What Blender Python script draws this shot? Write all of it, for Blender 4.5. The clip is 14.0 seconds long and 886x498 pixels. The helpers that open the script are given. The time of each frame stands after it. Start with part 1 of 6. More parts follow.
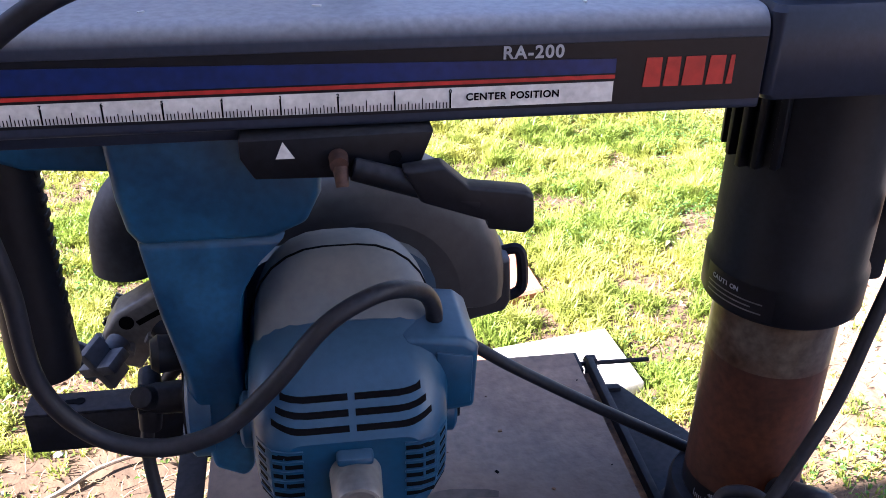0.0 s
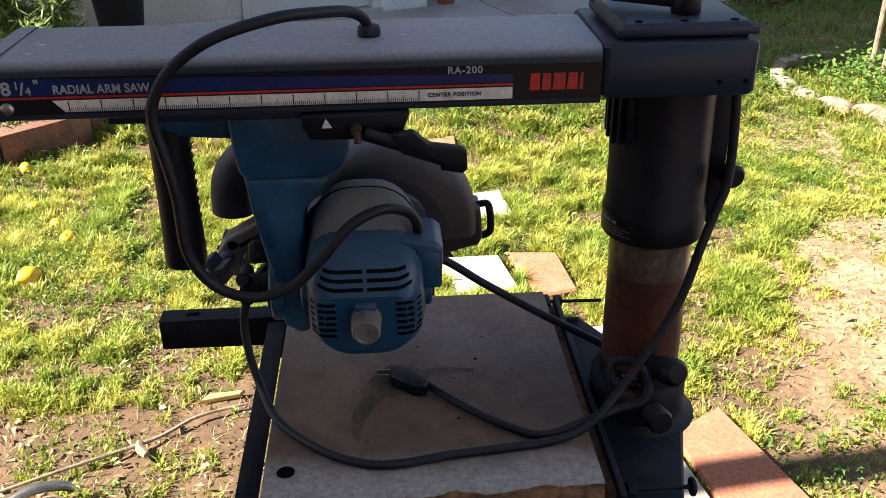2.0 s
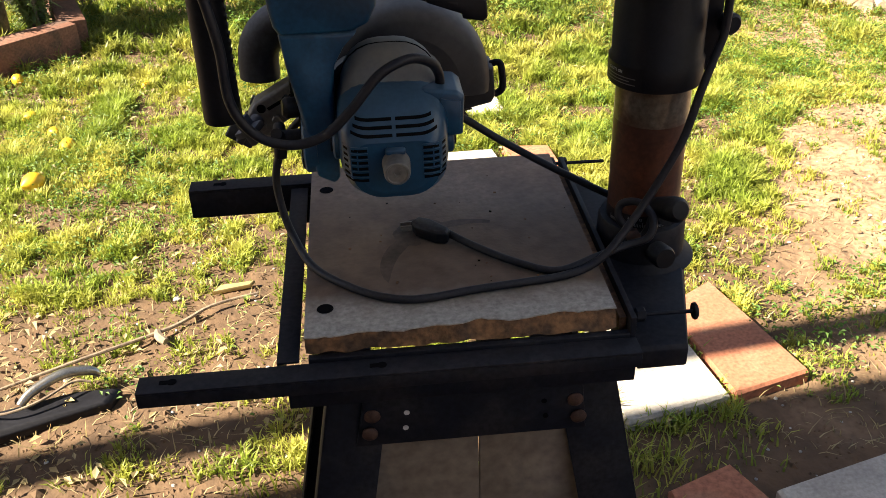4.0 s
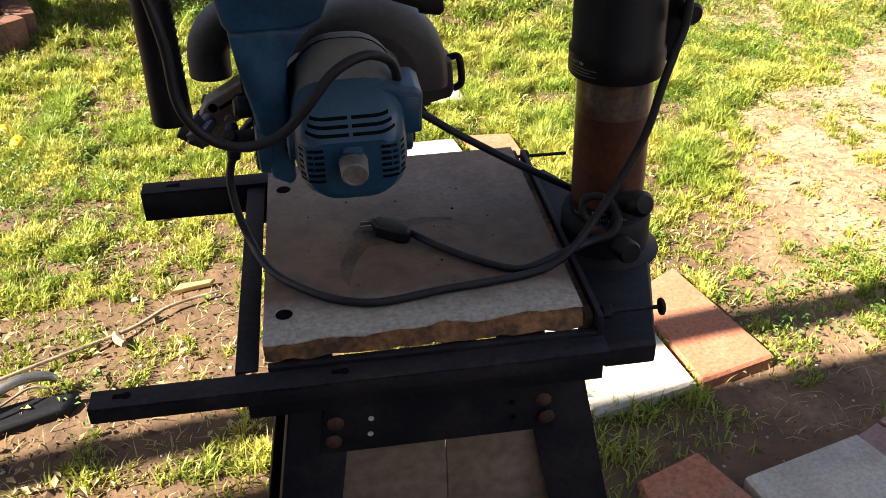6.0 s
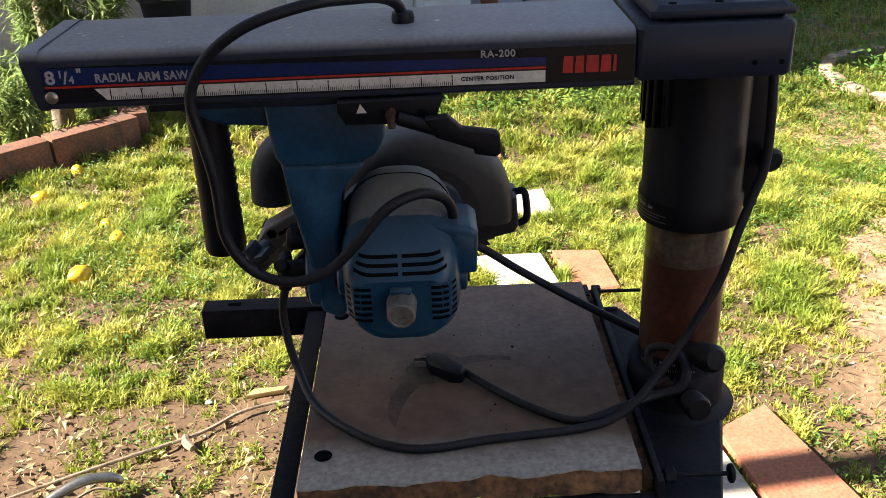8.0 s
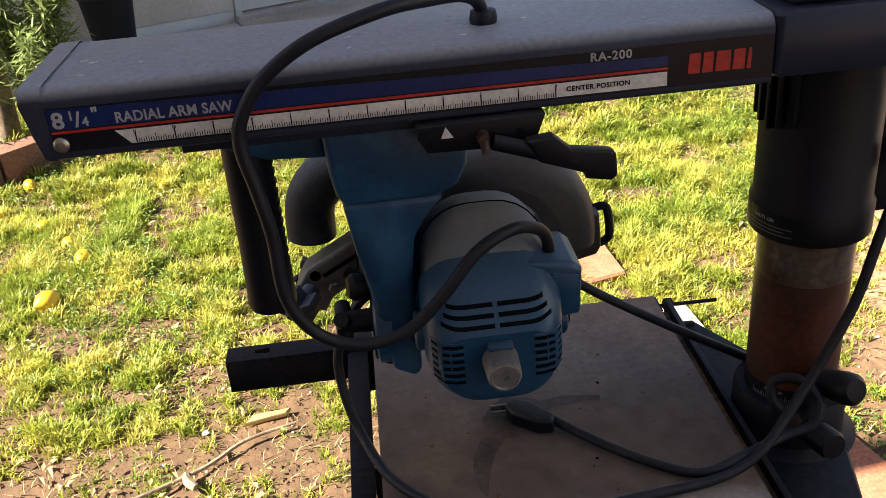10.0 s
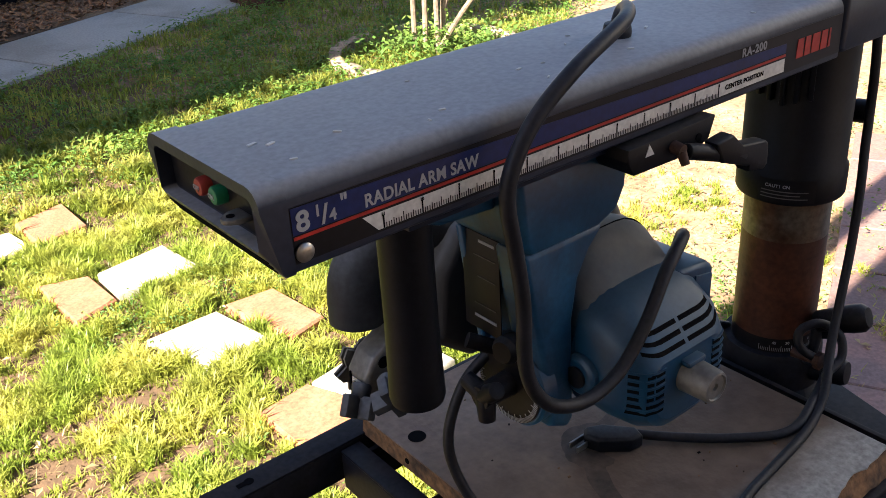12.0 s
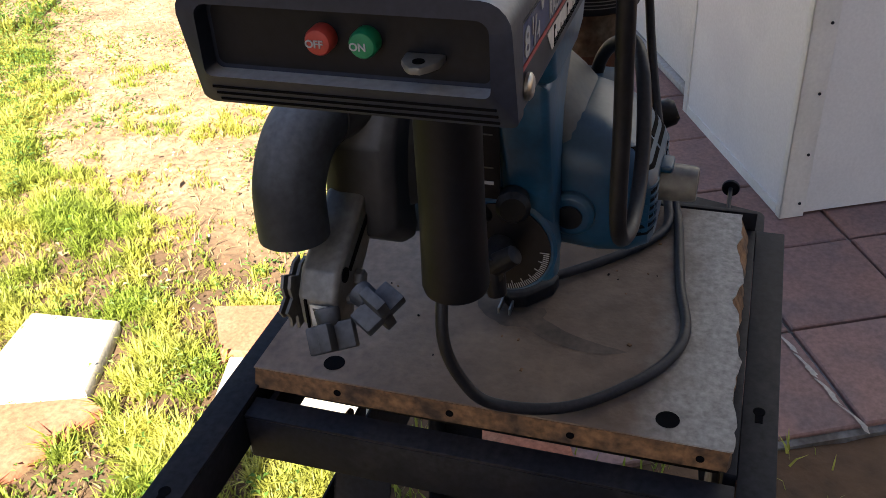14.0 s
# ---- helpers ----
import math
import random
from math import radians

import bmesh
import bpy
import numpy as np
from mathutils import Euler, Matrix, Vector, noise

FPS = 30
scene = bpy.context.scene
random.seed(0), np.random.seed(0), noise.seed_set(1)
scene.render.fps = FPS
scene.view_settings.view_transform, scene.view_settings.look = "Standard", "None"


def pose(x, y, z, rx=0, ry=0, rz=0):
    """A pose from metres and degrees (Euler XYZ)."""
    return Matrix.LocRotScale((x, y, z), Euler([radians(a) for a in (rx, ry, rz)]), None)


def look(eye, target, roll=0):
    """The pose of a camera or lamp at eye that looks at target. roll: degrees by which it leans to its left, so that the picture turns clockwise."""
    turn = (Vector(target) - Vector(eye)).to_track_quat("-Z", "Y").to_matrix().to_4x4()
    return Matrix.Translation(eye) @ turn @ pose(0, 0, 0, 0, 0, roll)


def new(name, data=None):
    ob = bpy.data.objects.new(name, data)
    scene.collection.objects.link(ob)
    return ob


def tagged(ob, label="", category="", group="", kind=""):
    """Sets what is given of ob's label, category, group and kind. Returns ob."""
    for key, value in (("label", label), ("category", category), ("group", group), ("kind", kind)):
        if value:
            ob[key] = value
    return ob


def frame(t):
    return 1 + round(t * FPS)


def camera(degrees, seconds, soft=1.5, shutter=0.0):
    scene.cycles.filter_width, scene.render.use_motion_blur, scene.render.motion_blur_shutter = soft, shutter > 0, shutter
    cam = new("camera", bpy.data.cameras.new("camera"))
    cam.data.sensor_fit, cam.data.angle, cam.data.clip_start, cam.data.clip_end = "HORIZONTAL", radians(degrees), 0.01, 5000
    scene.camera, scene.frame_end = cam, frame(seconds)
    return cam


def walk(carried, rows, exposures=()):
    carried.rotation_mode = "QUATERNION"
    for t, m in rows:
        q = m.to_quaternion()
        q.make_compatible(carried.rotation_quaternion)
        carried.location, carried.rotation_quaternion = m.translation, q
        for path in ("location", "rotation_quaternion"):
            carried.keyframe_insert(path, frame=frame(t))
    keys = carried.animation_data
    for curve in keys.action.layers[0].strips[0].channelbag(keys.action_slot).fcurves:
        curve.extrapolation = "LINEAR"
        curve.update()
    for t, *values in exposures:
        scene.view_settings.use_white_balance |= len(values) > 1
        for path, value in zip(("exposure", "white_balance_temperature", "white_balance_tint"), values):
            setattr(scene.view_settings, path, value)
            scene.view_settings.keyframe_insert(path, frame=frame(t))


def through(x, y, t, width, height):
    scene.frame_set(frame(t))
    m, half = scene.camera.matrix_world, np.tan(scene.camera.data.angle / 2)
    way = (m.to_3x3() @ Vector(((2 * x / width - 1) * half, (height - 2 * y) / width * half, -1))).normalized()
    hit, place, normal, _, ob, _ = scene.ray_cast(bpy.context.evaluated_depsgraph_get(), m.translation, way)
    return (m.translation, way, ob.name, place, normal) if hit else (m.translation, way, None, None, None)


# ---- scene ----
cam = camera(50.2, 14.0, soft=0.6)
PATH = [
    (0, (-0.066, -0.405, 1.152), (0.206, 1.326, 0.188), 0.7),
    (0.5, (0.008, -0.526, 1.165), (0.151, 1.209, 0.181), 1.5),
    (1, (0.066, -0.598, 1.195), (0.045, 1.133, 0.193), -1.8),
    (1.5, (0.045, -0.673, 1.219), (0.025, 1.078, 0.252), -4.2),
    (2, (-0.027, -0.744, 1.24), (0.081, 1.038, 0.339), -0.7),
    (2.5, (-0.065, -0.811, 1.269), (0.115, 1.012, 0.469), 0.2),
    (3, (-0.092, -0.849, 1.263), (0.084, 0.985, 0.485), 0.1),
    (3.5, (-0.078, -0.852, 1.255), (0.085, 0.97, 0.446), -0.8),
    (4, (-0.073, -0.839, 1.215), (0.06, 0.857, 0.164), -1.9),
    (4.2, (-0.076, -0.839, 1.209), (0.052, 0.823, 0.104), -2.3),
    (6.3, (-0.062, -0.803, 1.214), (0.15, 0.898, 0.142), -1.9),
    (6.5, (-0.057, -0.797, 1.216), (0.149, 0.914, 0.201), -1.9),
    (7, (-0.071, -0.781, 1.238), (0.022, 0.997, 0.326), -3.1),
    (7.2, (-0.078, -0.774, 1.237), (-0.011, 1.017, 0.35), -3.0),
    (9.3, (0.107, -0.624, 1.213), (-0.125, 1.101, 0.229), -3.0),
    (9.5, (0.097, -0.591, 1.217), (-0.189, 1.099, 0.186), -3.5),
    (10, (-0.123, -0.602, 1.216), (-0.011, 1.16, 0.275), -4.9),
    (10.5, (-0.225, -0.534, 1.219), (0.139, 1.18, 0.255), -4.6),
    (11, (-0.291, -0.424, 1.23), (0.237, 1.265, 0.298), -7.6),
    (11.5, (-0.424, -0.394, 1.23), (0.499, 1.138, 0.335), -7.6),
    (12, (-0.524, -0.369, 1.212), (0.557, 1.044, 0.299), -3.7),
    (12.5, (-0.53, -0.262, 1.176), (0.746, 0.981, 0.267), -3.7),
    (13, (-0.571, -0.183, 1.173), (0.844, 0.835, 0.192), -2.1),
    (13.5, (-0.666, -0.122, 1.158), (0.824, 0.656, 0.075), -3.3),
    (14, (-0.635, -0.074, 1.146), (0.932, 0.481, 0.035), -3.6),
]
EXPOSURE = [(0, 3.3, 5100, 26), (0.5, 2.95, 5800, 17), (1, 2.52, 6250, 13), (2.5, 2.3, 5800, 17), (4.2, 2.3, 6400, 14), (6.5, 2.35, 6100, 16), (9.5, 2.1, 5900, 13), (10.0, 2.4, 6300, 18), (10.5, 2.5, 6000, 18), (11.5, 2.64, 6000, 17), (12, 2.60, 6000, 16), (13, 2.57, 6000, 12), (14, 2.45, 6000, 15)]
walk(cam, [(t, look(eye, target, roll)) for t, eye, target, roll in PATH], EXPOSURE)

# ---- light ----
SUN_AZ, SUN_EL = radians(12), radians(40)   # the way the sunlight travels over the ground, and its height
world = bpy.data.worlds.new("sky")
scene.world = world
world.use_nodes = True
wn = world.node_tree.nodes
sky = wn.new("ShaderNodeTexSky")
sky.sky_type, sky.sun_disc, sky.sun_elevation = "NISHITA", False, SUN_EL
sky.sun_rotation = math.atan2(-math.cos(SUN_AZ), -math.sin(SUN_AZ))
world.node_tree.links.new(sky.outputs[0], wn["Background"].inputs[0])
wn["Background"].inputs[1].default_value = 0.038
sun = new("sun", bpy.data.lights.new("sun", "SUN"))
sun.data.energy, sun.data.angle, sun.data.color = 5.0, radians(0.5), (1.0, 0.90, 0.68)
way = Vector((math.cos(SUN_AZ) * math.cos(SUN_EL), math.sin(SUN_AZ) * math.cos(SUN_EL), -math.sin(SUN_EL)))
sun.matrix_world = Matrix.Translation((-8, -3, 8)) @ way.to_track_quat("-Z", "Y").to_matrix().to_4x4()


# ---- materials ----
def material(name, base, rough=0.6, metal=0.0, var=0.25, scale=8.0, fine=90.0, bump=0.2, second=None, mix=(0.45, 0.62),
             spec=0.5, island=0.0, through=0.0, dust=None, dust_amount=0.0):
    """Two scales of noise over a base colour; second: stain colour; island: brightness change per piece; dust: colour
    on faces that look up, on the blues with sky fill in it.
    """
    m = bpy.data.materials.new(name)
    m.use_nodes = True
    nt = m.node_tree
    n, link = nt.nodes, nt.links.new
    bsdf = n["Principled BSDF"]
    geo, coord = n.new("ShaderNodeNewGeometry"), n.new("ShaderNodeTexCoord")
    big, small = n.new("ShaderNodeTexNoise"), n.new("ShaderNodeTexNoise")
    big.inputs["Scale"].default_value, big.inputs["Detail"].default_value = scale, 6
    small.inputs["Scale"].default_value, small.inputs["Detail"].default_value = fine, 5
    for t in (big, small):
        link(geo.outputs["Position"], t.inputs["Vector"])
    ramp = n.new("ShaderNodeMapRange")
    ramp.inputs["From Min"].default_value, ramp.inputs["From Max"].default_value = mix
    link(big.outputs["Fac"], ramp.inputs["Value"])
    stain = n.new("ShaderNodeMix")
    stain.data_type = "RGBA"
    link(ramp.outputs[0], stain.inputs[0])
    stain.inputs[6].default_value = (*base, 1)
    stain.inputs[7].default_value = (*(second or [c * (1 - var) for c in base]), 1)
    hsv = n.new("ShaderNodeHueSaturation")
    link(stain.outputs[2], hsv.inputs["Color"])
    val = n.new("ShaderNodeMapRange")
    val.inputs["From Min"].default_value, val.inputs["From Max"].default_value = 0.3, 0.7
    val.inputs["To Min"].default_value, val.inputs["To Max"].default_value = 1 - var, 1 + var
    link(small.outputs["Fac"], val.inputs["Value"])
    out = val.outputs[0]
    if island:
        info, add = n.new("ShaderNodeObjectInfo"), n.new("ShaderNodeMath")
        mul, tot = n.new("ShaderNodeMath"), n.new("ShaderNodeMath")
        add.operation, mul.operation, tot.operation = "ADD", "MULTIPLY_ADD", "MULTIPLY"
        link(info.outputs["Random"], add.inputs[0])
        link(geo.outputs["Random Per Island"], add.inputs[1])
        link(add.outputs[0], mul.inputs[0])
        mul.inputs[1].default_value, mul.inputs[2].default_value = island, 1 - island
        link(out, tot.inputs[0])
        link(mul.outputs[0], tot.inputs[1])
        out = tot.outputs[0]
    link(out, hsv.inputs["Value"])
    colour = hsv.outputs[0]
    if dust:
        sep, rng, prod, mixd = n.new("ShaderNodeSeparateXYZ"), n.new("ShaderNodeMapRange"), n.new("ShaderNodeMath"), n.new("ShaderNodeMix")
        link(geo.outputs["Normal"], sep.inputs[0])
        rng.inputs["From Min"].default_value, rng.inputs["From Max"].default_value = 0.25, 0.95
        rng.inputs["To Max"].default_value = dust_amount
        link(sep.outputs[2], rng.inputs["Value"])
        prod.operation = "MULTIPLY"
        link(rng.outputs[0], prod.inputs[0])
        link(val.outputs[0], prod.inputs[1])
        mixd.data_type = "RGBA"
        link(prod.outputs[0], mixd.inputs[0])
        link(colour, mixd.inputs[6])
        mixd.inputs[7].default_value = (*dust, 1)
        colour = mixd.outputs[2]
    link(colour, bsdf.inputs["Base Color"])
    bsdf.inputs["Metallic"].default_value = metal
    bsdf.inputs["Specular IOR Level"].default_value = spec
    rr = n.new("ShaderNodeMapRange")
    rr.inputs["To Min"].default_value, rr.inputs["To Max"].default_value = max(0.05, rough - 0.12), min(1, rough + 0.12)
    link(big.outputs["Fac"], rr.inputs["Value"])
    link(rr.outputs[0], bsdf.inputs["Roughness"])
    if bump:
        b = n.new("ShaderNodeBump")
        b.inputs["Strength"].default_value, b.inputs["Distance"].default_value = bump, 0.25 / fine
        link(small.outputs["Fac"], b.inputs["Height"])
        link(b.outputs[0], bsdf.inputs["Normal"])
    if through:
        tr, ms = n.new("ShaderNodeBsdfTranslucent"), n.new("ShaderNodeMixShader")
        link(colour, tr.inputs["Color"])
        ms.inputs[0].default_value = through
        link(bsdf.outputs[0], ms.inputs[1])
        link(tr.outputs[0], ms.inputs[2])
        link(ms.outputs[0], n["Material Output"].inputs["Surface"])
    return m


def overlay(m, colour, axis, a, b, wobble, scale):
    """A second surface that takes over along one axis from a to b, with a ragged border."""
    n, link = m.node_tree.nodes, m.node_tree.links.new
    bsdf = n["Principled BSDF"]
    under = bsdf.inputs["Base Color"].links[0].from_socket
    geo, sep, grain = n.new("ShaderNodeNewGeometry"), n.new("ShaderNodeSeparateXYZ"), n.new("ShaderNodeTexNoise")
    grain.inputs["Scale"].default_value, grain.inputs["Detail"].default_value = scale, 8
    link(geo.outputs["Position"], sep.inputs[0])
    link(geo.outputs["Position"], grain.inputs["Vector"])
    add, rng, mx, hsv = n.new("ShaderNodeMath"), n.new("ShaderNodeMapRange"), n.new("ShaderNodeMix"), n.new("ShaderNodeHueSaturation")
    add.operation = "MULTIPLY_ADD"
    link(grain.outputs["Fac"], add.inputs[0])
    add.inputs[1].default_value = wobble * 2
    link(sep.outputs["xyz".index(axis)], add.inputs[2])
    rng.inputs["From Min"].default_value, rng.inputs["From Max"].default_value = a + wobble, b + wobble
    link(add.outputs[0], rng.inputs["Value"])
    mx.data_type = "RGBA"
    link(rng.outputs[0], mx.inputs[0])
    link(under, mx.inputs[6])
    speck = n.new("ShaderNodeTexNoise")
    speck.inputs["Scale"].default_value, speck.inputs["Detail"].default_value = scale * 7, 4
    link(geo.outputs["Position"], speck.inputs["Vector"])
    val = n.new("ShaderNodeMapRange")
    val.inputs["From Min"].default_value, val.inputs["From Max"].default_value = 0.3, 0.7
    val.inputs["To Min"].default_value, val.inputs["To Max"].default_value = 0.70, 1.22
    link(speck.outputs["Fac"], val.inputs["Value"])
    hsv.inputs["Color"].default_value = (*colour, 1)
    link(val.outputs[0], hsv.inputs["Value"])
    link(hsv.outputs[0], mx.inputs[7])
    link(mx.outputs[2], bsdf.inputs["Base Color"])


DUST = (0.30, 0.27, 0.24)
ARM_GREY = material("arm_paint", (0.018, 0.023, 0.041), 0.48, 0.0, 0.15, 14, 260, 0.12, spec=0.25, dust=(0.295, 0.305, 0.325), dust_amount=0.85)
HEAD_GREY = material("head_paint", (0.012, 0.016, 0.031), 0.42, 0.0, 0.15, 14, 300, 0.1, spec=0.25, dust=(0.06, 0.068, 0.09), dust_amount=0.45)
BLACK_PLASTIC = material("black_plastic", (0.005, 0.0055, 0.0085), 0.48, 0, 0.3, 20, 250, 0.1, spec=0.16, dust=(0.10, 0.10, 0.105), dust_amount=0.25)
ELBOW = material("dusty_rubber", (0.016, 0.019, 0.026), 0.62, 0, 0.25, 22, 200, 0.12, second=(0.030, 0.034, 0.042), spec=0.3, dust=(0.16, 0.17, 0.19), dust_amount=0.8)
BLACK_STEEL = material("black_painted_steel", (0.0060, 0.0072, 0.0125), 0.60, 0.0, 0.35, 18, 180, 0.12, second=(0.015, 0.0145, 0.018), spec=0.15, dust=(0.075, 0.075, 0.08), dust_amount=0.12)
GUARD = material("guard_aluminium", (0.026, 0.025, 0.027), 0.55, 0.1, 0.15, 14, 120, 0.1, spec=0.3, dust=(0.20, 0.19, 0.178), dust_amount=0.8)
# both blues: dust on upward faces is strengthened to imitate sky fill
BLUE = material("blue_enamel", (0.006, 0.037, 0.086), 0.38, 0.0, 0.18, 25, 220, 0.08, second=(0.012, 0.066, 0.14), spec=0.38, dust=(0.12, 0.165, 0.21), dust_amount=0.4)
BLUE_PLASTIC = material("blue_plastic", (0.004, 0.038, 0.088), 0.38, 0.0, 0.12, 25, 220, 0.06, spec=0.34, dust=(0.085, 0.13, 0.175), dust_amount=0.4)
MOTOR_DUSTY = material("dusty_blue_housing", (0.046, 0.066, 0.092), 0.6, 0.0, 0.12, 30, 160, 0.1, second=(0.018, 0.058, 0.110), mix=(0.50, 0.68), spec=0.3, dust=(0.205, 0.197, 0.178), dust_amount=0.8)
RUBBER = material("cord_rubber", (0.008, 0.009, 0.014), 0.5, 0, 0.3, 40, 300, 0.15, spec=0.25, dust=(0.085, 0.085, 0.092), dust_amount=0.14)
CHROME = material("worn_steel", (0.40, 0.38, 0.34), 0.32, 0.9, 0.2, 40, 300, 0.1)
RUST = material("rusted_column_steel", (0.085, 0.028, 0.014), 0.45, 0.35, 0.3, 22, 200, 0.15, second=(0.055, 0.020, 0.012), mix=(0.35, 0.65))
BARE = material("bare_column_steel", (0.135, 0.115, 0.092), 0.34, 0.6, 0.3, 30, 200, 0.1, second=(0.075, 0.042, 0.026), mix=(0.40, 0.62))
BLADE = material("stained_blade_steel", (0.055, 0.042, 0.036), 0.5, 0.5, 0.3, 40, 300, 0.2)
RUST_BOLT = material("rusty_bolt", (0.055, 0.026, 0.018), 0.7, 0.3, 0.3, 60, 400, 0.3)
GREY_METAL = material("cast_grey_metal", (0.15, 0.148, 0.142), 0.5, 0.35, 0.2, 30, 200, 0.1)
DECAL_BLACK = material("decal_black", (0.006, 0.006, 0.009), 0.4, 0, 0.2, 20, 200, 0, spec=0.2)
DECAL_BLUE = material("decal_blue", (0.005, 0.015, 0.085), 0.36, 0, 0.2, 20, 200, 0, spec=0.3)
DECAL_RED = material("decal_red", (0.31, 0.022, 0.016), 0.4, 0, 0.2, 20, 200, 0, spec=0.3)
DECAL_WHITE = material("decal_white", (0.52, 0.51, 0.49), 0.45, 0, 0.15, 30, 300, 0)
# print black; also painted where slots, holes and seams are only shaded inside
INK_RECESS = material("ink_and_recess_shade", (0.004, 0.004, 0.005), 0.8, 0, 0.1, 20, 100, 0, spec=0.03)
SILVER_INK = material("decal_silver", (0.30, 0.31, 0.33), 0.5, 0, 0.12, 20, 100, 0, spec=0.3)
BUTTON_RED = material("button_red", (0.31, 0.04, 0.03), 0.45, 0, 0.15, 20, 200, 0, spec=0.3)
BUTTON_GREEN = material("button_green", (0.010, 0.155, 0.068), 0.45, 0, 0.15, 20, 200, 0, spec=0.3)
BOARD_TOP = material("weathered_board_face", (0.225, 0.165, 0.12), 0.72, 0, 0.20, 9, 140, 0.6, second=(0.145, 0.100, 0.075), mix=(0.40, 0.68))
BOARD_DARK = material("dark_board", (0.082, 0.060, 0.046), 0.7, 0, 0.3, 20, 140, 0.25)
BOARD_RAW = material("raw_chipped_board", (0.40, 0.39, 0.38), 0.9, 0, 0.35, 30, 110, 0.7, second=(0.28, 0.26, 0.24))
BOARD_EDGE = material("swollen_particle_board", (0.165, 0.088, 0.040), 0.92, 0, 0.5, 34, 150, 0.9, second=(0.060, 0.036, 0.022))
PANEL = material("fibre_panel", (0.135, 0.105, 0.080), 0.85, 0, 0.25, 6, 70, 0.3, second=(0.19, 0.155, 0.125))
SOIL = material("dry_soil", (0.335, 0.215, 0.122), 0.95, 0, 0.45, 7.0, 65, 1.0, second=(0.22, 0.138, 0.078), mix=(0.42, 0.60))
PAVER_RED = material("red_concrete_paver", (0.35, 0.132, 0.070), 0.9, 0, 0.28, 11, 130, 0.6, second=(0.33, 0.165, 0.095), mix=(0.50, 0.68))
PAVER_GREY = material("grey_concrete_paver", (0.47, 0.425, 0.36), 0.9, 0, 0.18, 9, 130, 0.45, second=(0.37, 0.33, 0.28))
TILE = material("terracotta_patio_tile", (0.245, 0.140, 0.116), 0.62, 0, 0.22, 6, 110, 0.35, second=(0.185, 0.122, 0.112), island=0.2)
GROUT = material("dirty_grout", (0.10, 0.09, 0.08), 0.95, 0, 0.3, 10, 90, 0.5, second=(0.22, 0.22, 0.23))
CONCRETE = material("path_concrete", (0.42, 0.40, 0.37), 0.9, 0, 0.15, 3, 80, 0.3, second=(0.34, 0.32, 0.29))
STUCCO = material("cream_stucco", (0.66, 0.60, 0.53), 0.95, 0, 0.1, 3, 70, 0.5, second=(0.58, 0.52, 0.45))
WHITE_PAINT = material("white_painted_wood", (0.72, 0.71, 0.68), 0.55, 0, 0.06, 5, 120, 0.1, second=(0.64, 0.63, 0.60))
SHED_PANEL = material("painted_sheet_panel", (0.68, 0.67, 0.66), 0.6, 0, 0.05, 4, 150, 0.06, second=(0.62, 0.61, 0.61))
MULCH = material("bark_chips", (0.30, 0.155, 0.075), 0.9, 0, 0.4, 20, 90, 0.4, island=0.45)
TERRACOTTA = material("terracotta_pot", (0.30, 0.10, 0.055), 0.8, 0, 0.2, 12, 120, 0.2)
BLACK_POT = material("black_nursery_pot", (0.012, 0.012, 0.016), 0.55, 0, 0.25, 12, 120, 0.1, spec=0.2)
STONE = material("scalloped_edging_stone", (0.42, 0.30, 0.21), 0.9, 0, 0.3, 14, 90, 0.7, second=(0.26, 0.19, 0.13), island=0.2)
BRICK = material("planter_brick", (0.18, 0.080, 0.050), 0.9, 0, 0.3, 14, 120, 0.6, second=(0.11, 0.06, 0.042), island=0.15)
BARK = material("pale_bark", (0.25, 0.19, 0.13), 0.9, 0, 0.3, 20, 90, 0.5, second=(0.15, 0.11, 0.08))
GRASS = material("grass_blades", (0.185, 0.235, 0.030), 0.45, 0, 0.28, 5.0, 18, 0, second=(0.365, 0.352, 0.068), mix=(0.42, 0.62), island=0.58, through=0.40, spec=0.4)
WEED = material("clover_leaves", (0.105, 0.205, 0.034), 0.55, 0, 0.15, 3, 12, 0, second=(0.20, 0.29, 0.055), island=0.45, through=0.4, spec=0.35)
STRAW = material("dry_straw", (0.40, 0.32, 0.17), 0.8, 0, 0.25, 6, 20, 0, second=(0.40, 0.31, 0.13), island=0.4, through=0.3)
LEAF = material("shrub_leaves", (0.25, 0.32, 0.11), 0.5, 0, 0.15, 6, 30, 0, second=(0.19, 0.26, 0.08), island=0.4, through=0.45, spec=0.4)
ALOE = material("aloe_leaves", (0.055, 0.11, 0.060), 0.5, 0, 0.2, 8, 40, 0.05, island=0.2)
FIG = material("fig_leaves", (0.16, 0.25, 0.055), 0.5, 0, 0.15, 8, 40, 0, island=0.3, through=0.45)
FAINT = material("worn_print", (0.075, 0.070, 0.065), 0.6, 0, 0.4, 60, 300, 0)
PEBBLE = material("pale_pebbles", (0.50, 0.47, 0.42), 0.85, 0, 0.3, 30, 120, 0.3, island=0.4)
LEMON = material("fallen_lemon", (0.80, 0.48, 0.02), 0.45, 0, 0.1, 30, 300, 0.15)


# darker brown soil at low x; it also stands in for shade between the grass
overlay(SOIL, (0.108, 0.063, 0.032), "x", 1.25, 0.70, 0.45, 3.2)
overlay(BOARD_TOP, (0.115, 0.080, 0.058), "y", 0.30, -0.02, 0.30, 7.0)
overlay(BOARD_TOP, (0.30, 0.287, 0.268), "y", -0.030, -0.075, 0.025, 30)


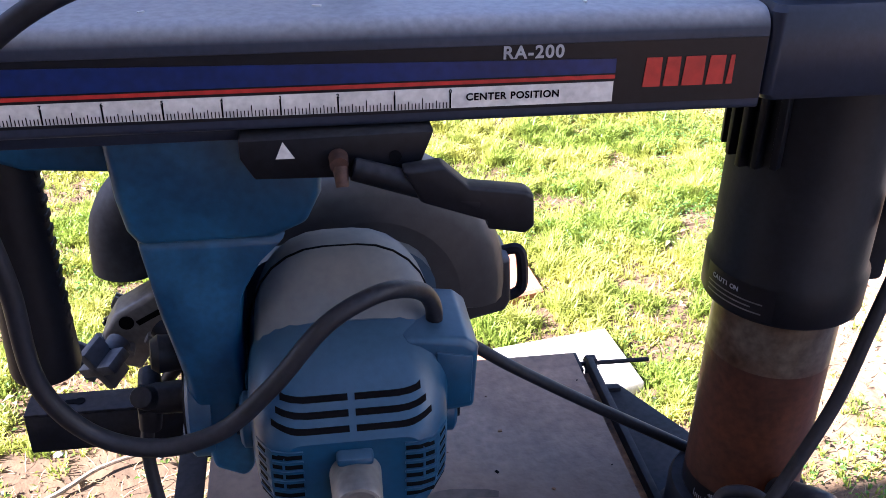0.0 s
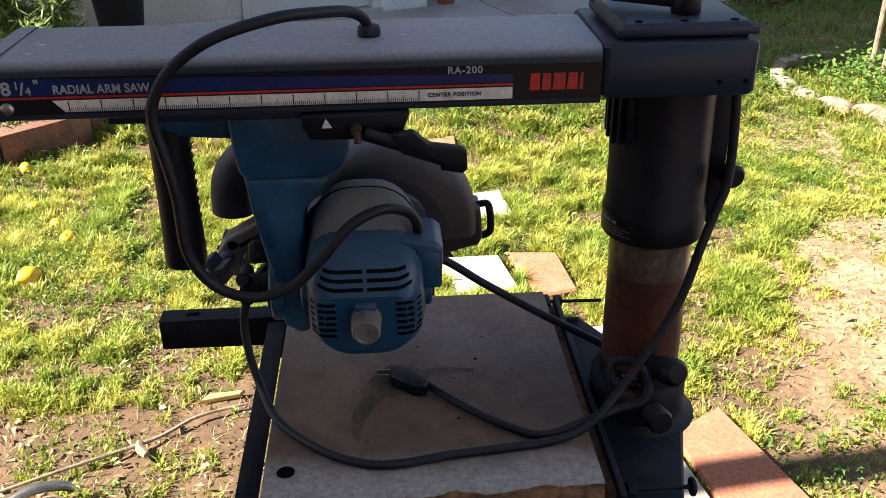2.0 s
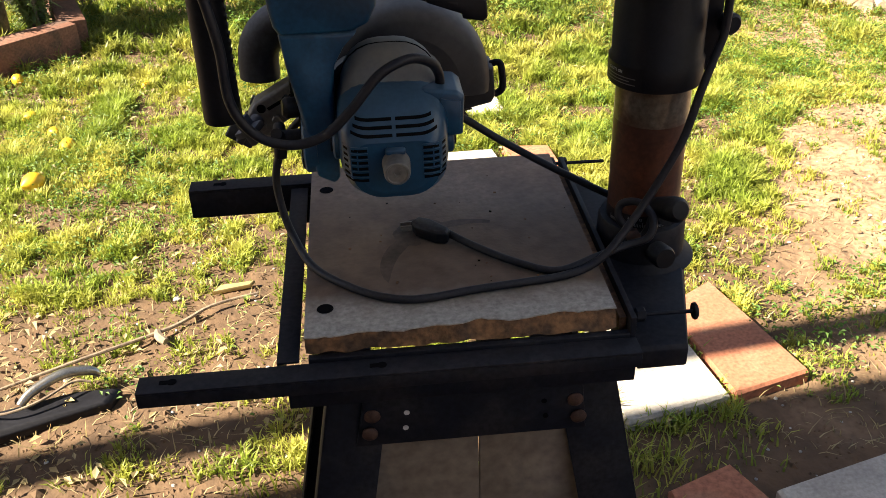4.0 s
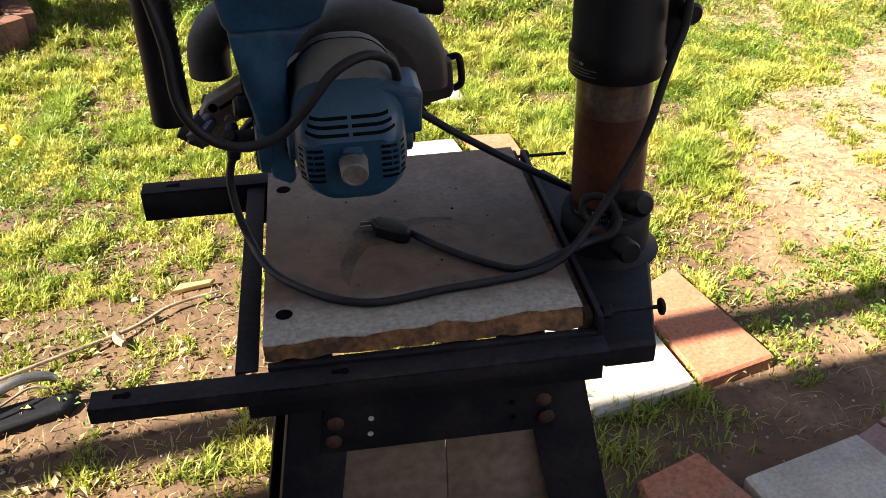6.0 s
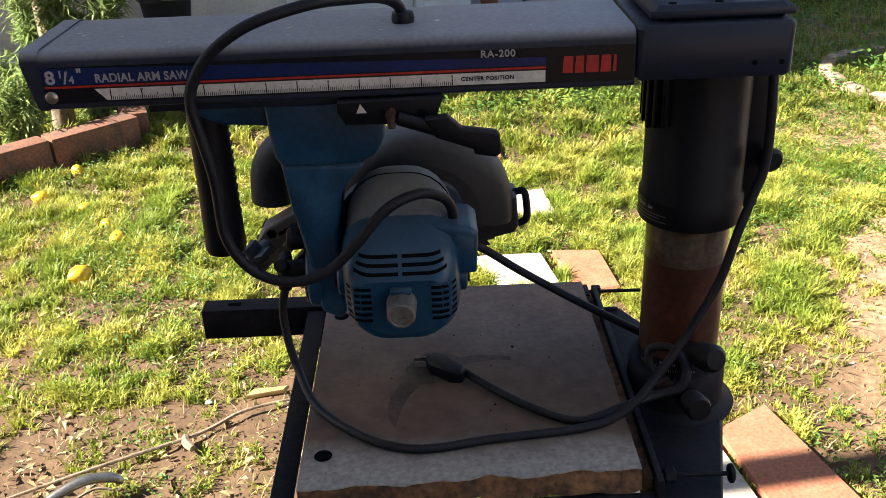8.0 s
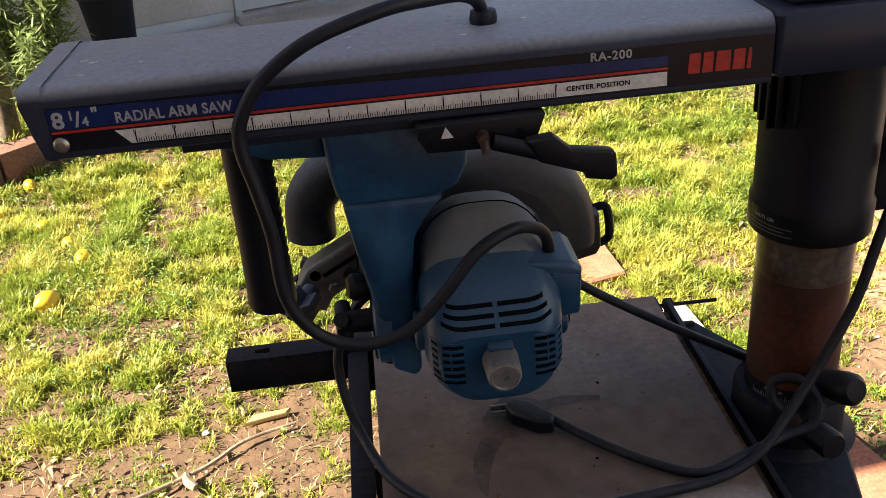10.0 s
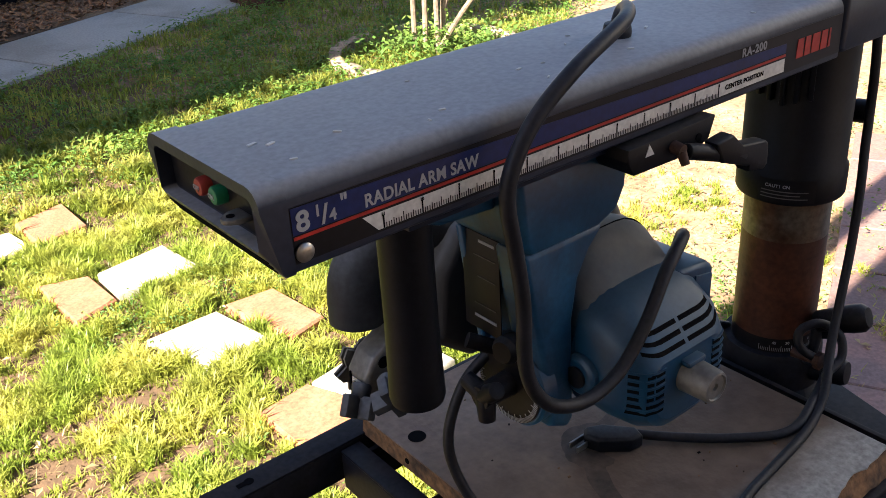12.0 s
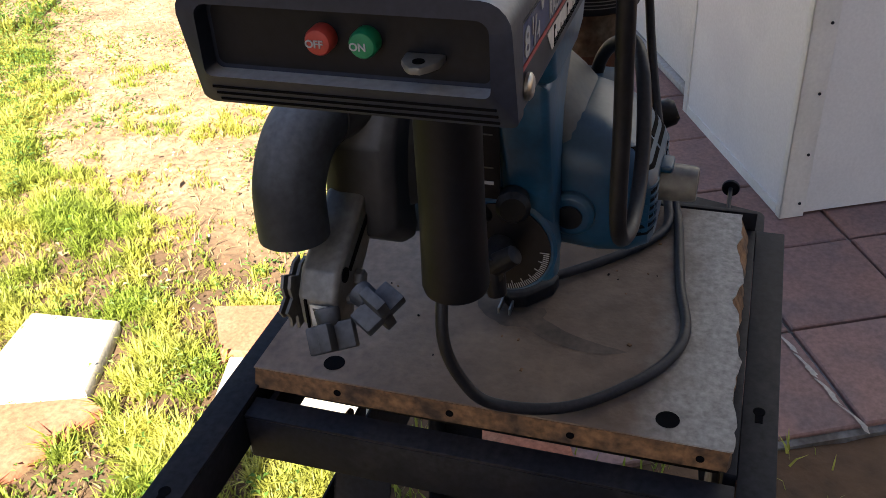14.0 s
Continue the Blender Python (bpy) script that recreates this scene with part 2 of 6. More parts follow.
# ---- builders ----
class Shape:
    """A mesh in the making: vertices and faces, joined piece by piece."""

    def __init__(self):
        self.v, self.f = [], []

    def add(self, verts, faces):
        k = len(self.v)
        self.v += [tuple(p) for p in verts]
        self.f += [tuple(k + i for i in f) for f in faces]
        return self

    def box(self, x0, x1, y0, y1, z0, z1, m=None):
        p = [(x, y, z) for z in (z0, z1) for x, y in ((x0, y0), (x1, y0), (x1, y1), (x0, y1))]
        if m is not None:
            p = [m @ Vector(q) for q in p]
        return self.add(p, [(3, 2, 1, 0), (4, 5, 6, 7), (0, 1, 5, 4), (1, 2, 6, 5), (2, 3, 7, 6), (3, 0, 4, 7)])

    def prism(self, outline, axis, a, b, inset=0.0, lip=0.0, m=None):
        """An outline (pairs, counter-clockwise) swept along an axis from a to b; inset/lip: chamfered rims."""
        n = len(outline)
        c = np.mean(np.array(outline), axis=0)

        def ring(s, off):
            out = []
            for u, v in outline:
                d = np.array((u, v)) - c
                k = max(0.0, 1 - off / max(1e-6, np.linalg.norm(d)))
                u2, v2 = c + d * k
                out.append({"x": (s, u2, v2), "y": (u2, s, v2), "z": (u2, v2, s)}[axis])
            return out
        stops = [(a, inset), (a + lip, 0), (b - lip, 0), (b, inset)] if inset else [(a, 0), (b, 0)]
        p = [q for s, o in stops for q in ring(s, o)]
        if m is not None:
            p = [m @ Vector(q) for q in p]
        faces = [tuple(range(n))[::-1], tuple(range((len(stops) - 1) * n, len(stops) * n))]
        for k in range(len(stops) - 1):
            faces += [(k * n + i, k * n + (i + 1) % n, (k + 1) * n + (i + 1) % n, (k + 1) * n + i) for i in range(n)]
        return self.add(p, faces)

    def lathe(self, profile, at=(0, 0, 0), to=(0, 0, 1), seg=32, closed=True):
        """Pairs of radius and height turned round the axis from at towards to."""
        m = Matrix.Translation(at) @ Vector(to).to_track_quat("Z", "Y").to_matrix().to_4x4()
        p = [m @ Vector((r * math.cos(2 * math.pi * i / seg), r * math.sin(2 * math.pi * i / seg), h)) for r, h in profile for i in range(seg)]
        faces = [(k * seg + i, k * seg + (i + 1) % seg, (k + 1) * seg + (i + 1) % seg, (k + 1) * seg + i)
                 for k in range(len(profile) - 1) for i in range(seg)]
        if closed:
            faces += [tuple(range(seg))[::-1], tuple(range((len(profile) - 1) * seg, len(profile) * seg))]
        return self.add(p, faces)

    def rod(self, a, b, r, r2=None, seg=12):
        d = Vector(b) - Vector(a)
        return self.lathe([(r, 0), (r if r2 is None else r2, d.length)], a, d, seg)

    def tube(self, points, radius, seg=10, steps=6):
        """A round cord or limb through points; radius: a number or one for each point."""
        pts, n = [Vector(p) for p in points], len(points)
        rad = radius if isinstance(radius, (list, tuple)) else [radius] * n
        line, rr = [], []
        for i in range(n - 1):
            p0, p1, p2, p3 = pts[max(0, i - 1)], pts[i], pts[i + 1], pts[min(n - 1, i + 2)]
            for s in range(steps):
                t = s / steps
                line.append(0.5 * (2 * p1 + (p2 - p0) * t + (2 * p0 - 5 * p1 + 4 * p2 - p3) * t * t + (3 * p1 - p0 - 3 * p2 + p3) * t ** 3))
                rr.append(rad[i] + (rad[i + 1] - rad[i]) * t)
        line.append(pts[-1])
        rr.append(rad[-1])
        side, p = None, []
        for i, q in enumerate(line):
            d = (line[min(i + 1, len(line) - 1)] - line[max(i - 1, 0)]).normalized()
            side = d.orthogonal().normalized() if side is None else (side - d * side.dot(d)).normalized()
            up = d.cross(side)
            p += [q + rr[i] * (side * math.cos(2 * math.pi * k / seg) + up * math.sin(2 * math.pi * k / seg)) for k in range(seg)]
        m = len(line)
        faces = [(i * seg + k, i * seg + (k + 1) % seg, (i + 1) * seg + (k + 1) % seg, (i + 1) * seg + k) for i in range(m - 1) for k in range(seg)]
        faces += [tuple(range(seg))[::-1], tuple(range((m - 1) * seg, m * seg))]
        return self.add(p, faces)


def mesh_of(name, shape, mat, bevel=0.0, segments=2, smooth=True):
    me = bpy.data.meshes.new(name)
    me.from_pydata(shape.v, [], shape.f)
    if bevel:
        bm = bmesh.new()
        bm.from_mesh(me)
        edges = [e for e in bm.edges if len(e.link_faces) == 2 and e.calc_face_angle(0) > 0.5]
        bmesh.ops.bevel(bm, geom=edges, offset=bevel, segments=segments, profile=0.5, affect="EDGES", clamp_overlap=True)
        bm.to_mesh(me)
        bm.free()
    me.materials.append(mat)
    if smooth:
        me.shade_smooth()
        me.set_sharp_from_angle(angle=radians(38))
    return me


def part(name, shape, mat, parent=None, label="", bevel=0.0, segments=2, smooth=True):
    ob = new(name, mesh_of(name, shape, mat, bevel, segments, smooth))
    if parent is not None:
        ob.parent = parent
    return tagged(ob, label) if label else ob


def thing(name, label, category, group="", at=(0, 0, 0)):
    ob = new(name)
    ob.empty_display_size = 0.05
    return tagged(ob, label, category, group)


def lettering(name, text, size, mat, parent, m, depth=0.0002, label="", wide=1.0):
    """Raised lettering in the built-in font, as a mesh."""
    cu = bpy.data.curves.new(name, "FONT")
    cu.body, cu.size, cu.extrude, cu.space_character, cu.offset = text, size, depth, wide, size * 0.025
    tmp = new(name, cu)
    me = bpy.data.meshes.new_from_object(tmp.evaluated_get(bpy.context.evaluated_depsgraph_get()))
    bpy.data.objects.remove(tmp)
    me.materials.clear()
    me.materials.append(mat)
    ob = new(name, me)
    ob.matrix_basis, ob.parent = m, parent
    return tagged(ob, label) if label else ob


YA = radians(27)     # the patio's and shed's direction
E1, E2 = Vector((math.cos(YA), math.sin(YA), 0)), Vector((-math.sin(YA), math.cos(YA), 0))
HA = radians(21)     # the house's direction
CORNER = Vector((0.24, 4.88, 0))
H1, H2 = Vector((math.cos(HA), math.sin(HA), 0)), Vector((-math.sin(HA), math.cos(HA), 0))
HOUSE = Matrix.Translation(CORNER) @ Matrix.Rotation(HA, 4, "Z")
YARD = Matrix.Rotation(YA, 4, "Z")

# ---- ground and large structure ----
def rise(x, y):
    """Small unevenness of the yard."""
    return 0.012 * noise.noise((x * 1.7, y * 1.7, 0)) + 0.006 * noise.noise((x * 7, y * 7, 3)) + 0.006 * noise.noise((x * 17, y * 17, 6)) + 0.003 * noise.noise((x * 41, y * 41, 8)) - 0.011


def ground_sheet():
    xs = np.concatenate([[-400, -120, -40, -15, -8], np.linspace(-5, -1.9, 40), np.linspace(-1.85, 2.4, 215), np.linspace(2.5, 6, 40), [9, 16, 45, 130, 400]])
    ys = np.concatenate([[-400, -120, -40, -12, -5], np.linspace(-2, -0.3, 24), np.linspace(-0.25, 2.6, 145), np.linspace(2.7, 7.5, 60), [10, 18, 50, 140, 400]])
    v = [(x, y, rise(x, y)) for y in ys for x in xs]
    n = len(xs)
    f = [(j * n + i, j * n + i + 1, (j + 1) * n + i + 1, (j + 1) * n + i) for j in range(len(ys) - 1) for i in range(n - 1)]
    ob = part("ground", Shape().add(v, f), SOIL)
    return tagged(ob, "dry bare brown soil of the back yard", "ground", kind="structure")


ground_sheet()

# house with its door
house = thing("house", "cream stucco house with a white panelled door", "house")
D0, D1, DH = -1.10, -0.30, 2.03     # the door's jambs along the wall
sh = Shape().box(-6, D0, 0, 0.2, 0.06, 2.7, HOUSE).box(D1, 0, 0, 0.2, 0.06, 2.7, HOUSE).box(D0, D1, 0, 0.2, DH, 2.7, HOUSE)
sh.box(-0.2, 0, 0.2, 5.0, 0.06, 2.7, HOUSE)
part("wall", sh, STUCCO, house, bevel=0.006)
part("plinth", Shape().box(D1 + 0.003, -0.006, -0.014, 0.2, -0.03, 0.075, HOUSE).box(-6, D0 - 0.003, 0.012, 0.2, -0.03, 0.06, HOUSE).box(-0.2, -0.014, 0.2, 5, -0.03, 0.06, HOUSE), WHITE_PAINT, house, bevel=0.004)
part("roof", Shape().box(-6.3, 0.4, -0.1, 5.4, 2.72, 2.9, HOUSE), STUCCO, house)
part("door_frame", Shape().box(D0, D0 + 0.035, -0.012, 0.12, 0.0, DH, HOUSE).box(D1 - 0.05, D1, -0.012, 0.12, 0.0, DH, HOUSE).box(D0 + 0.035, D1 - 0.05, -0.012, 0.12, DH - 0.04, DH, HOUSE), WHITE_PAINT, house, bevel=0.003)
part("threshold", Shape().box(D0, D1, -0.05, 0.12, -0.03, 0.035, HOUSE), CONCRETE, house, bevel=0.004)
door = part("door", Shape().box(D0 + 0.04, D1 - 0.055, 0.02, 0.06, 0.045, DH - 0.045, HOUSE), WHITE_PAINT, house, "white painted panelled door", bevel=0.003)
for px0, px1, pz0, pz1 in ((D0 + 0.14, D0 + 0.33, 0.22, 0.85), (D1 - 0.34, D1 - 0.15, 0.22, 0.85), (D0 + 0.14, D0 + 0.33, 1.0, 1.75), (D1 - 0.34, D1 - 0.15, 1.0, 1.75)):
    sh = Shape()
    sh.prism([(px0, pz0), (px1, pz0), (px1, pz1), (px0, pz1)], "y", 0.008, 0.02, 0.02, 0.006, HOUSE)
    part("door_panel", sh, WHITE_PAINT, door)

# concrete walk along the house
walkway = thing("path", "pale grey concrete garden path beside the house", "path")
tagged(walkway, kind="structure")
for a, b in ((-6, -2.6), (-2.59, -1.12), (-1.11, 0.32), (0.33, 1.28), (1.29, 2.25)):
    part("slab", Shape().box(a, b, -0.70, -0.052 if b < 0.1 else -0.03, -0.06, 0.012, HOUSE), CONCRETE, walkway, bevel=0.006)
part("slab", Shape().box(2.26, 12, -0.25, 9, -0.06, 0.006, HOUSE), CONCRETE, walkway, bevel=0.006)
part("slab", Shape().box(0.0, 0.34, -0.02, 0.9, -0.06, 0.010, HOUSE), CONCRETE, walkway, bevel=0.006)

# ---- pavers, patio and shed ----
def paver(mat, corners, label):
    """A slab with its four ground corners, a little uneven."""
    z = random.uniform(0.009, 0.018)
    sh = Shape().prism(corners, "z", -0.05, z, 0.006, 0.006)
    return tagged(part("paver", sh, mat, None), label, "paver", "stepping stones in the lawn", "structure")


RED_L, GREY_L = "square red concrete paver sunk in the grass", "square pale grey concrete paver sunk in the grass"
for red, pts in (
        (0, [(0.36, 0.44), (0.572, 0.495), (0.525, 0.775), (0.31, 0.72)]),
        (1, [(0.585, 0.495), (0.75, 0.545), (0.66, 0.88), (0.535, 0.80)]),
        (0, [(0.372, 0.985), (0.575, 1.05), (0.555, 1.245), (0.287, 1.20)]),
        (1, [(0.15, 0.995), (0.352, 0.935), (0.365, 0.972), (0.275, 1.205), (0.145, 1.185)]),
        (0, [(0.15, 1.43), (0.308, 1.44), (0.275, 1.635), (0.085, 1.63)]),
        (1, [(0.35, 1.39), (0.46, 1.42), (0.44, 1.64), (0.305, 1.65)]),
        (0, [(0.12, 1.89), (0.355, 1.90), (0.335, 2.09), (0.125, 2.055)]),
        (1, [(-0.01, 1.84), (0.112, 1.885), (0.105, 2.07), (-0.02, 2.11)]),
        (0, [(-0.09, 2.36), (0.05, 2.38), (0.03, 2.53), (-0.15, 2.54)]),
        (1, [(0.07, 2.385), (0.225, 2.41), (0.225, 2.63), (0.06, 2.58)]),
        (0, [(-0.30, 3.30), (-0.105, 3.34), (-0.16, 3.57), (-0.395, 3.49)]),
        (1, [(-0.085, 3.34), (0.07, 3.37), (0.005, 3.59), (-0.14, 3.55)]),
        (1, [(0.39, 0.08), (0.58, 0.17), (0.51, 0.325), (0.385, 0.275)]),
        (0, [(0.59, 0.13), (0.86, 0.16), (0.80, 0.315), (0.565, 0.25)])):
    paver(PAVER_RED if red else PAVER_GREY, pts, RED_L if red else GREY_L)

patio = thing("patio", "terracotta tile patio with dirty grout joints", "patio")
tagged(patio, kind="structure")
part("grout_bed", Shape().box(0.40, 2.73, -3.2, -0.335, -0.06, -0.004, YARD), GROUT, patio)
TS, tile_mesh = 0.257, None
for i in range(0, 9):
    for j in range(0, 7):
        if tile_mesh is None:
            tile_mesh = mesh_of("tile", Shape().prism([(0, 0), (TS - 0.007, 0), (TS - 0.007, TS - 0.007), (0, TS - 0.007)], "z", -0.02, 0.004, 0.004, 0.003), TILE)
        ob = new("tile", tile_mesh)
        ob.matrix_basis = YARD @ pose(0.415 + i * TS, -0.59 - j * TS + 0.003, random.uniform(-0.0015, 0.0015), random.uniform(-0.3, 0.3), random.uniform(-0.3, 0.3), 0)
        ob.parent = patio
for i in range(0, 9):
    ob = new("tile", tile_mesh)
    ob.matrix_basis = YARD @ pose(0.415 + i * TS, -0.59 + 0.003 + TS, random.uniform(-0.002, 0.002), 0, random.uniform(-0.4, 0.4), 0)
    ob.parent = patio

shed = thing("shed", "white sheet-panel storage shed with screwed corner trims", "shed")
S1, S2 = 1.035, -0.746
part("wall_panel", Shape().box(S1, S1 + 0.56, S2 - 0.03, S2, 0.012, 2.1, YARD), SHED_PANEL, shed)
part("wall_panel", Shape().box(S1, S1 + 0.03, S2 - 1.6, S2 - 0.031, 0.012, 2.1, YARD), SHED_PANEL, shed)
part("wall_panel", Shape().box(S1 + 0.53, S1 + 0.56, S2 - 1.6, S2 - 0.031, 0.012, 2.1, YARD), SHED_PANEL, shed)
part("roof", Shape().box(S1 - 0.05, S1 + 0.61, S2 - 1.65, S2 + 0.05, 2.1, 2.16, YARD), SHED_PANEL, shed)
trim = part("corner_trim", Shape().box(S1 - 0.006, S1 + 0.0, S2 - 0.05, S2 + 0.006, 0.006, 2.1, YARD).box(S1 - 0.006, S1 + 0.016, S2 + 0.0005, S2 + 0.006, 0.006, 2.1, YARD), WHITE_PAINT, shed, bevel=0.001)
for zz in (0.04, 0.16, 0.30, 0.45, 0.60):
    part("screw", Shape().lathe([(0.0035, 0), (0.003, 0.002), (0.001, 0.0025)], YARD @ Vector((S1 - 0.006, S2 - 0.036, zz)), -E1, 10), BLACK_STEEL, trim)
part("edge_trim", Shape().box(S1 + 0.544, S1 + 0.566, S2 + 0.0005, S2 + 0.005, 0.006, 2.1, YARD), WHITE_PAINT, shed, bevel=0.001)
part("base_strip", Shape().box(S1 + 0.02, S1 + 0.54, S2 + 0.0005, S2 + 0.004, 0.006, 0.03, YARD), WHITE_PAINT, shed)

rngs = random.Random(17)
streak, v, f = Shape(), [], []
for k in range(41):
    t = k / 40
    x, y = 0.885 - 0.270 * t, -0.172 - 0.170 * t + 0.012 * noise.noise((t * 6, 3, 0))
    w = 0.005 + 0.010 * abs(noise.noise((t * 17, 8, 0))) + rngs.uniform(0, 0.003)
    v += [(x - w * 0.55, y - w * 0.83, 0.0075), (x + w * 0.55, y + w * 0.83, 0.0075)]
f = [(2 * k, 2 * k + 2, 2 * k + 3, 2 * k + 1) for k in range(40) if k % 9 != 4]
part("mortar_streak", streak.add(v, f), PAVER_GREY, patio, "spilled pale mortar", smooth=False)
for a, b in ((2.74, 4.9), (4.91, 9.0)):
    part("slab", Shape().box(a, b, -3.2, -0.335, -0.06, 0.004, YARD), CONCRETE, patio, bevel=0.005)

annex = thing("annex", "white painted outbuilding with a slatted vent door", "outbuilding")
AN0, AN1, AN2 = 1.66, 2.32, S2 - 0.035
part("wall", Shape().box(AN0, AN1, AN2 - 1.3, AN2 - 0.06, 0.005, 2.1, YARD), SHED_PANEL, annex, bevel=0.004)
vent = part("door", Shape().box(AN0 + 0.03, AN1 - 0.01, AN2 - 0.058, AN2 - 0.012, 0.03, 2.0, YARD), WHITE_PAINT, annex, bevel=0.003)
for k in range(9):
    zz = 0.36 + 0.062 * k
    m = YARD @ Matrix.Translation((AN0 + 0.34, AN2 - 0.010, zz)) @ Matrix.Rotation(radians(-28), 4, "X")
    part("slat", Shape().box(-0.21, 0.21, -0.014, 0.014, -0.003, 0.003, m), WHITE_PAINT, vent)
part("sill", Shape().box(AN0, AN1, AN2 - 0.058, AN2 + 0.004, 0.006, 0.026, YARD), CONCRETE, annex, bevel=0.003)

# ---- unseen porch roof behind the walk, added so that its shade lies over the saw ----
ROOF_Z = 2.5
reach = ROOF_Z / math.tan(SUN_EL)
ROOF = Matrix.Translation((reach * -math.cos(SUN_AZ), 0.415 - reach * math.sin(SUN_AZ), 0)) @ Matrix.Rotation(radians(7.5), 4, "Z")
porch = thing("porch", "unseen flat roof on white posts, added to shade the saw", "porch")
part("shade_roof", Shape().box(-9, 2.7, -3.6, 0, ROOF_Z, ROOF_Z + 0.12, ROOF), WHITE_PAINT, porch, bevel=0.004)
# unseen wall, added to carry the shading roof
part("back_wall", Shape().box(-9, 2.7, -3.8, -3.605, -0.05, ROOF_Z + 0.2, ROOF), STUCCO, porch)
# added only to lay a thin shadow band beyond the roof's edge
part("shade_beam", Shape().box(-9, 2.7, 0.125, 0.21, ROOF_Z - 0.05, ROOF_Z + 0.05, ROOF), WHITE_PAINT, porch, bevel=0.004)
for px, py in ((-8.7, -0.2), (-4.2, -0.2), (2.5, -3.5)):
    part("post", Shape().box(px - 0.05, px + 0.05, py, py + 0.1, -0.05, ROOF_Z - 0.001, ROOF), WHITE_PAINT, porch, bevel=0.004)

# ---- stand ----
stand = thing("saw_stand", "black pressed-steel stand with rusty bolts and a fibre panel", "stand")
FZ = 0.642          # top of the angle-iron frame
BX0, BX1, BY0, BY1, BZ = -0.152, 0.156, -0.103, 0.262, 0.667   # the board


def angle_iron(sh, x0, x1, y0, y1, top, drop, thick=0.003, lip="front"):
    """An angle iron: a flat top flange and a wall that hangs from one of its edges."""
    sh.box(x0, x1, y0, y1, top - thick, top)
    if lip == "front":
        sh.box(x0, x1, y0, y0 + thick, top - drop, top - thick)
    if lip == "back":
        sh.box(x0, x1, y1 - thick, y1, top - drop, top - thick)
    if lip == "left":
        sh.box(x0, x0 + thick, y0, y1, top - drop, top - thick)
    return sh


def slot(name, x, y, z, parent, along=0.012):
    sh = Shape().box(x - along / 2, x + along / 2, y - 0.0028, y + 0.0028, z + 0.0002, z + 0.0006).lathe([(0.0045, 0.0002), (0.0045, 0.0007)], (x + along / 2, y, z), (0, 0, 1), 14)
    return part(name, sh, INK_RECESS, parent)


front = part("front_rail", angle_iron(Shape(), -0.312, 0.174, -0.132, -0.106, FZ, 0.018), BLACK_STEEL, stand, bevel=0.0012)
slot("slot", -0.285, -0.118, FZ, front)
slot("slot", -0.085, -0.118, FZ, front)
back = part("back_rail", angle_iron(Shape(), -0.312, 0.168, 0.258, 0.286, 0.650, 0.040), BLACK_STEEL, stand, bevel=0.0012)
slot("slot", -0.275, 0.272, 0.650, back)
part("side_rail", angle_iron(Shape(), -0.181, -0.159, -0.105, 0.2575, 0.6445, 0.044, lip="left"), BLACK_STEEL, stand, bevel=0.0012)
part("front_skirt", Shape().box(-0.172, 0.172, -0.120, -0.114, 0.598, FZ - 0.004), BLACK_STEEL, stand, bevel=0.0012)
part("back_skirt", Shape().box(-0.172, 0.2, 0.246, 0.252, 0.598, FZ - 0.006), BLACK_STEEL, stand, bevel=0.0012)
# black strip added to keep the gap under the board's front edge dark
part("gap_filler", Shape().box(-0.15, 0.168, -0.1055, -0.0965, 0.600, 0.6455), BLACK_STEEL, stand, bevel=0.001)
part("cross_member", Shape().box(0.02, 0.05, -0.095, 0.245, 0.612, 0.6465), BLACK_STEEL, stand, bevel=0.001)
part("cross_member", Shape().box(-0.12, -0.09, -0.095, 0.245, 0.612, 0.6465), BLACK_STEEL, stand, bevel=0.001)


def leg(x_top, x_foot, y_top, y_foot, side, face):
    """A splayed leg pressed from sheet: two flanges meeting at its outer edge."""
    sh = Shape()
    w0, w1, t = 0.062, 0.070, 0.003
    z0, z1 = -0.02, 0.584
    a, b = Vector((x_top, y_top, z1)), Vector((x_foot, y_foot, z0))
    ix, iy = Vector((-side, 0, 0)), Vector((0, -face, 0))
    for u, w in ((ix, 1.0), (iy, 0.8)):
        n = iy if u is ix else ix
        p = []
        for q, wid in ((b, w1), (a, w0)):
            p += [q, q + u * wid * w, q + u * wid * w + n * t, q + n * t]
        sh.add(p, [(3, 2, 1, 0), (4, 5, 6, 7), (0, 1, 5, 4), (1, 2, 6, 5), (2, 3, 7, 6), (3, 0, 4, 7)])
    return sh


for side, x_top, x_foot in ((-1, -0.138, -0.246), (1, 0.160, 0.270)):
    for face, y_top, y_foot in ((-1, -0.100, -0.17), (1, 0.205, 0.275)):
        lg = part("leg", leg(x_top, x_foot, y_top, y_foot, side, face), BLACK_STEEL, stand, bevel=0.001)
        for dz in (0.570, 0.549):
            k = (0.6 - dz) / 0.62
            part("bolt", Shape().lathe([(0.008, 0), (0.0085, 0.002), (0.006, 0.004), (0.002, 0.005)],
                                       (x_top + (x_foot - x_top) * k - side * 0.050, y_top + (y_foot - y_top) * k + face * 0.0045, dz), (0, face, 0), 16), RUST_BOLT, lg)
cross = Shape().prism([(-0.112, 0.530), (0.128, 0.530), (0.122, 0.597), (-0.100, 0.597)], "y", -0.1085, -0.1055)
bar = part("cross_bar", cross, BLACK_STEEL, stand, bevel=0.001)
for hx, hz in ((-0.058, 0.571), (-0.060, 0.551), (0.083, 0.571), (0.085, 0.551)):
    part("bolt_hole", Shape().lathe([(0.003, 0), (0.003, 0.0006)], (hx, -0.1085, hz), (0, -1, 0), 12), INK_RECESS if hx > 0 else BOARD_RAW, bar)
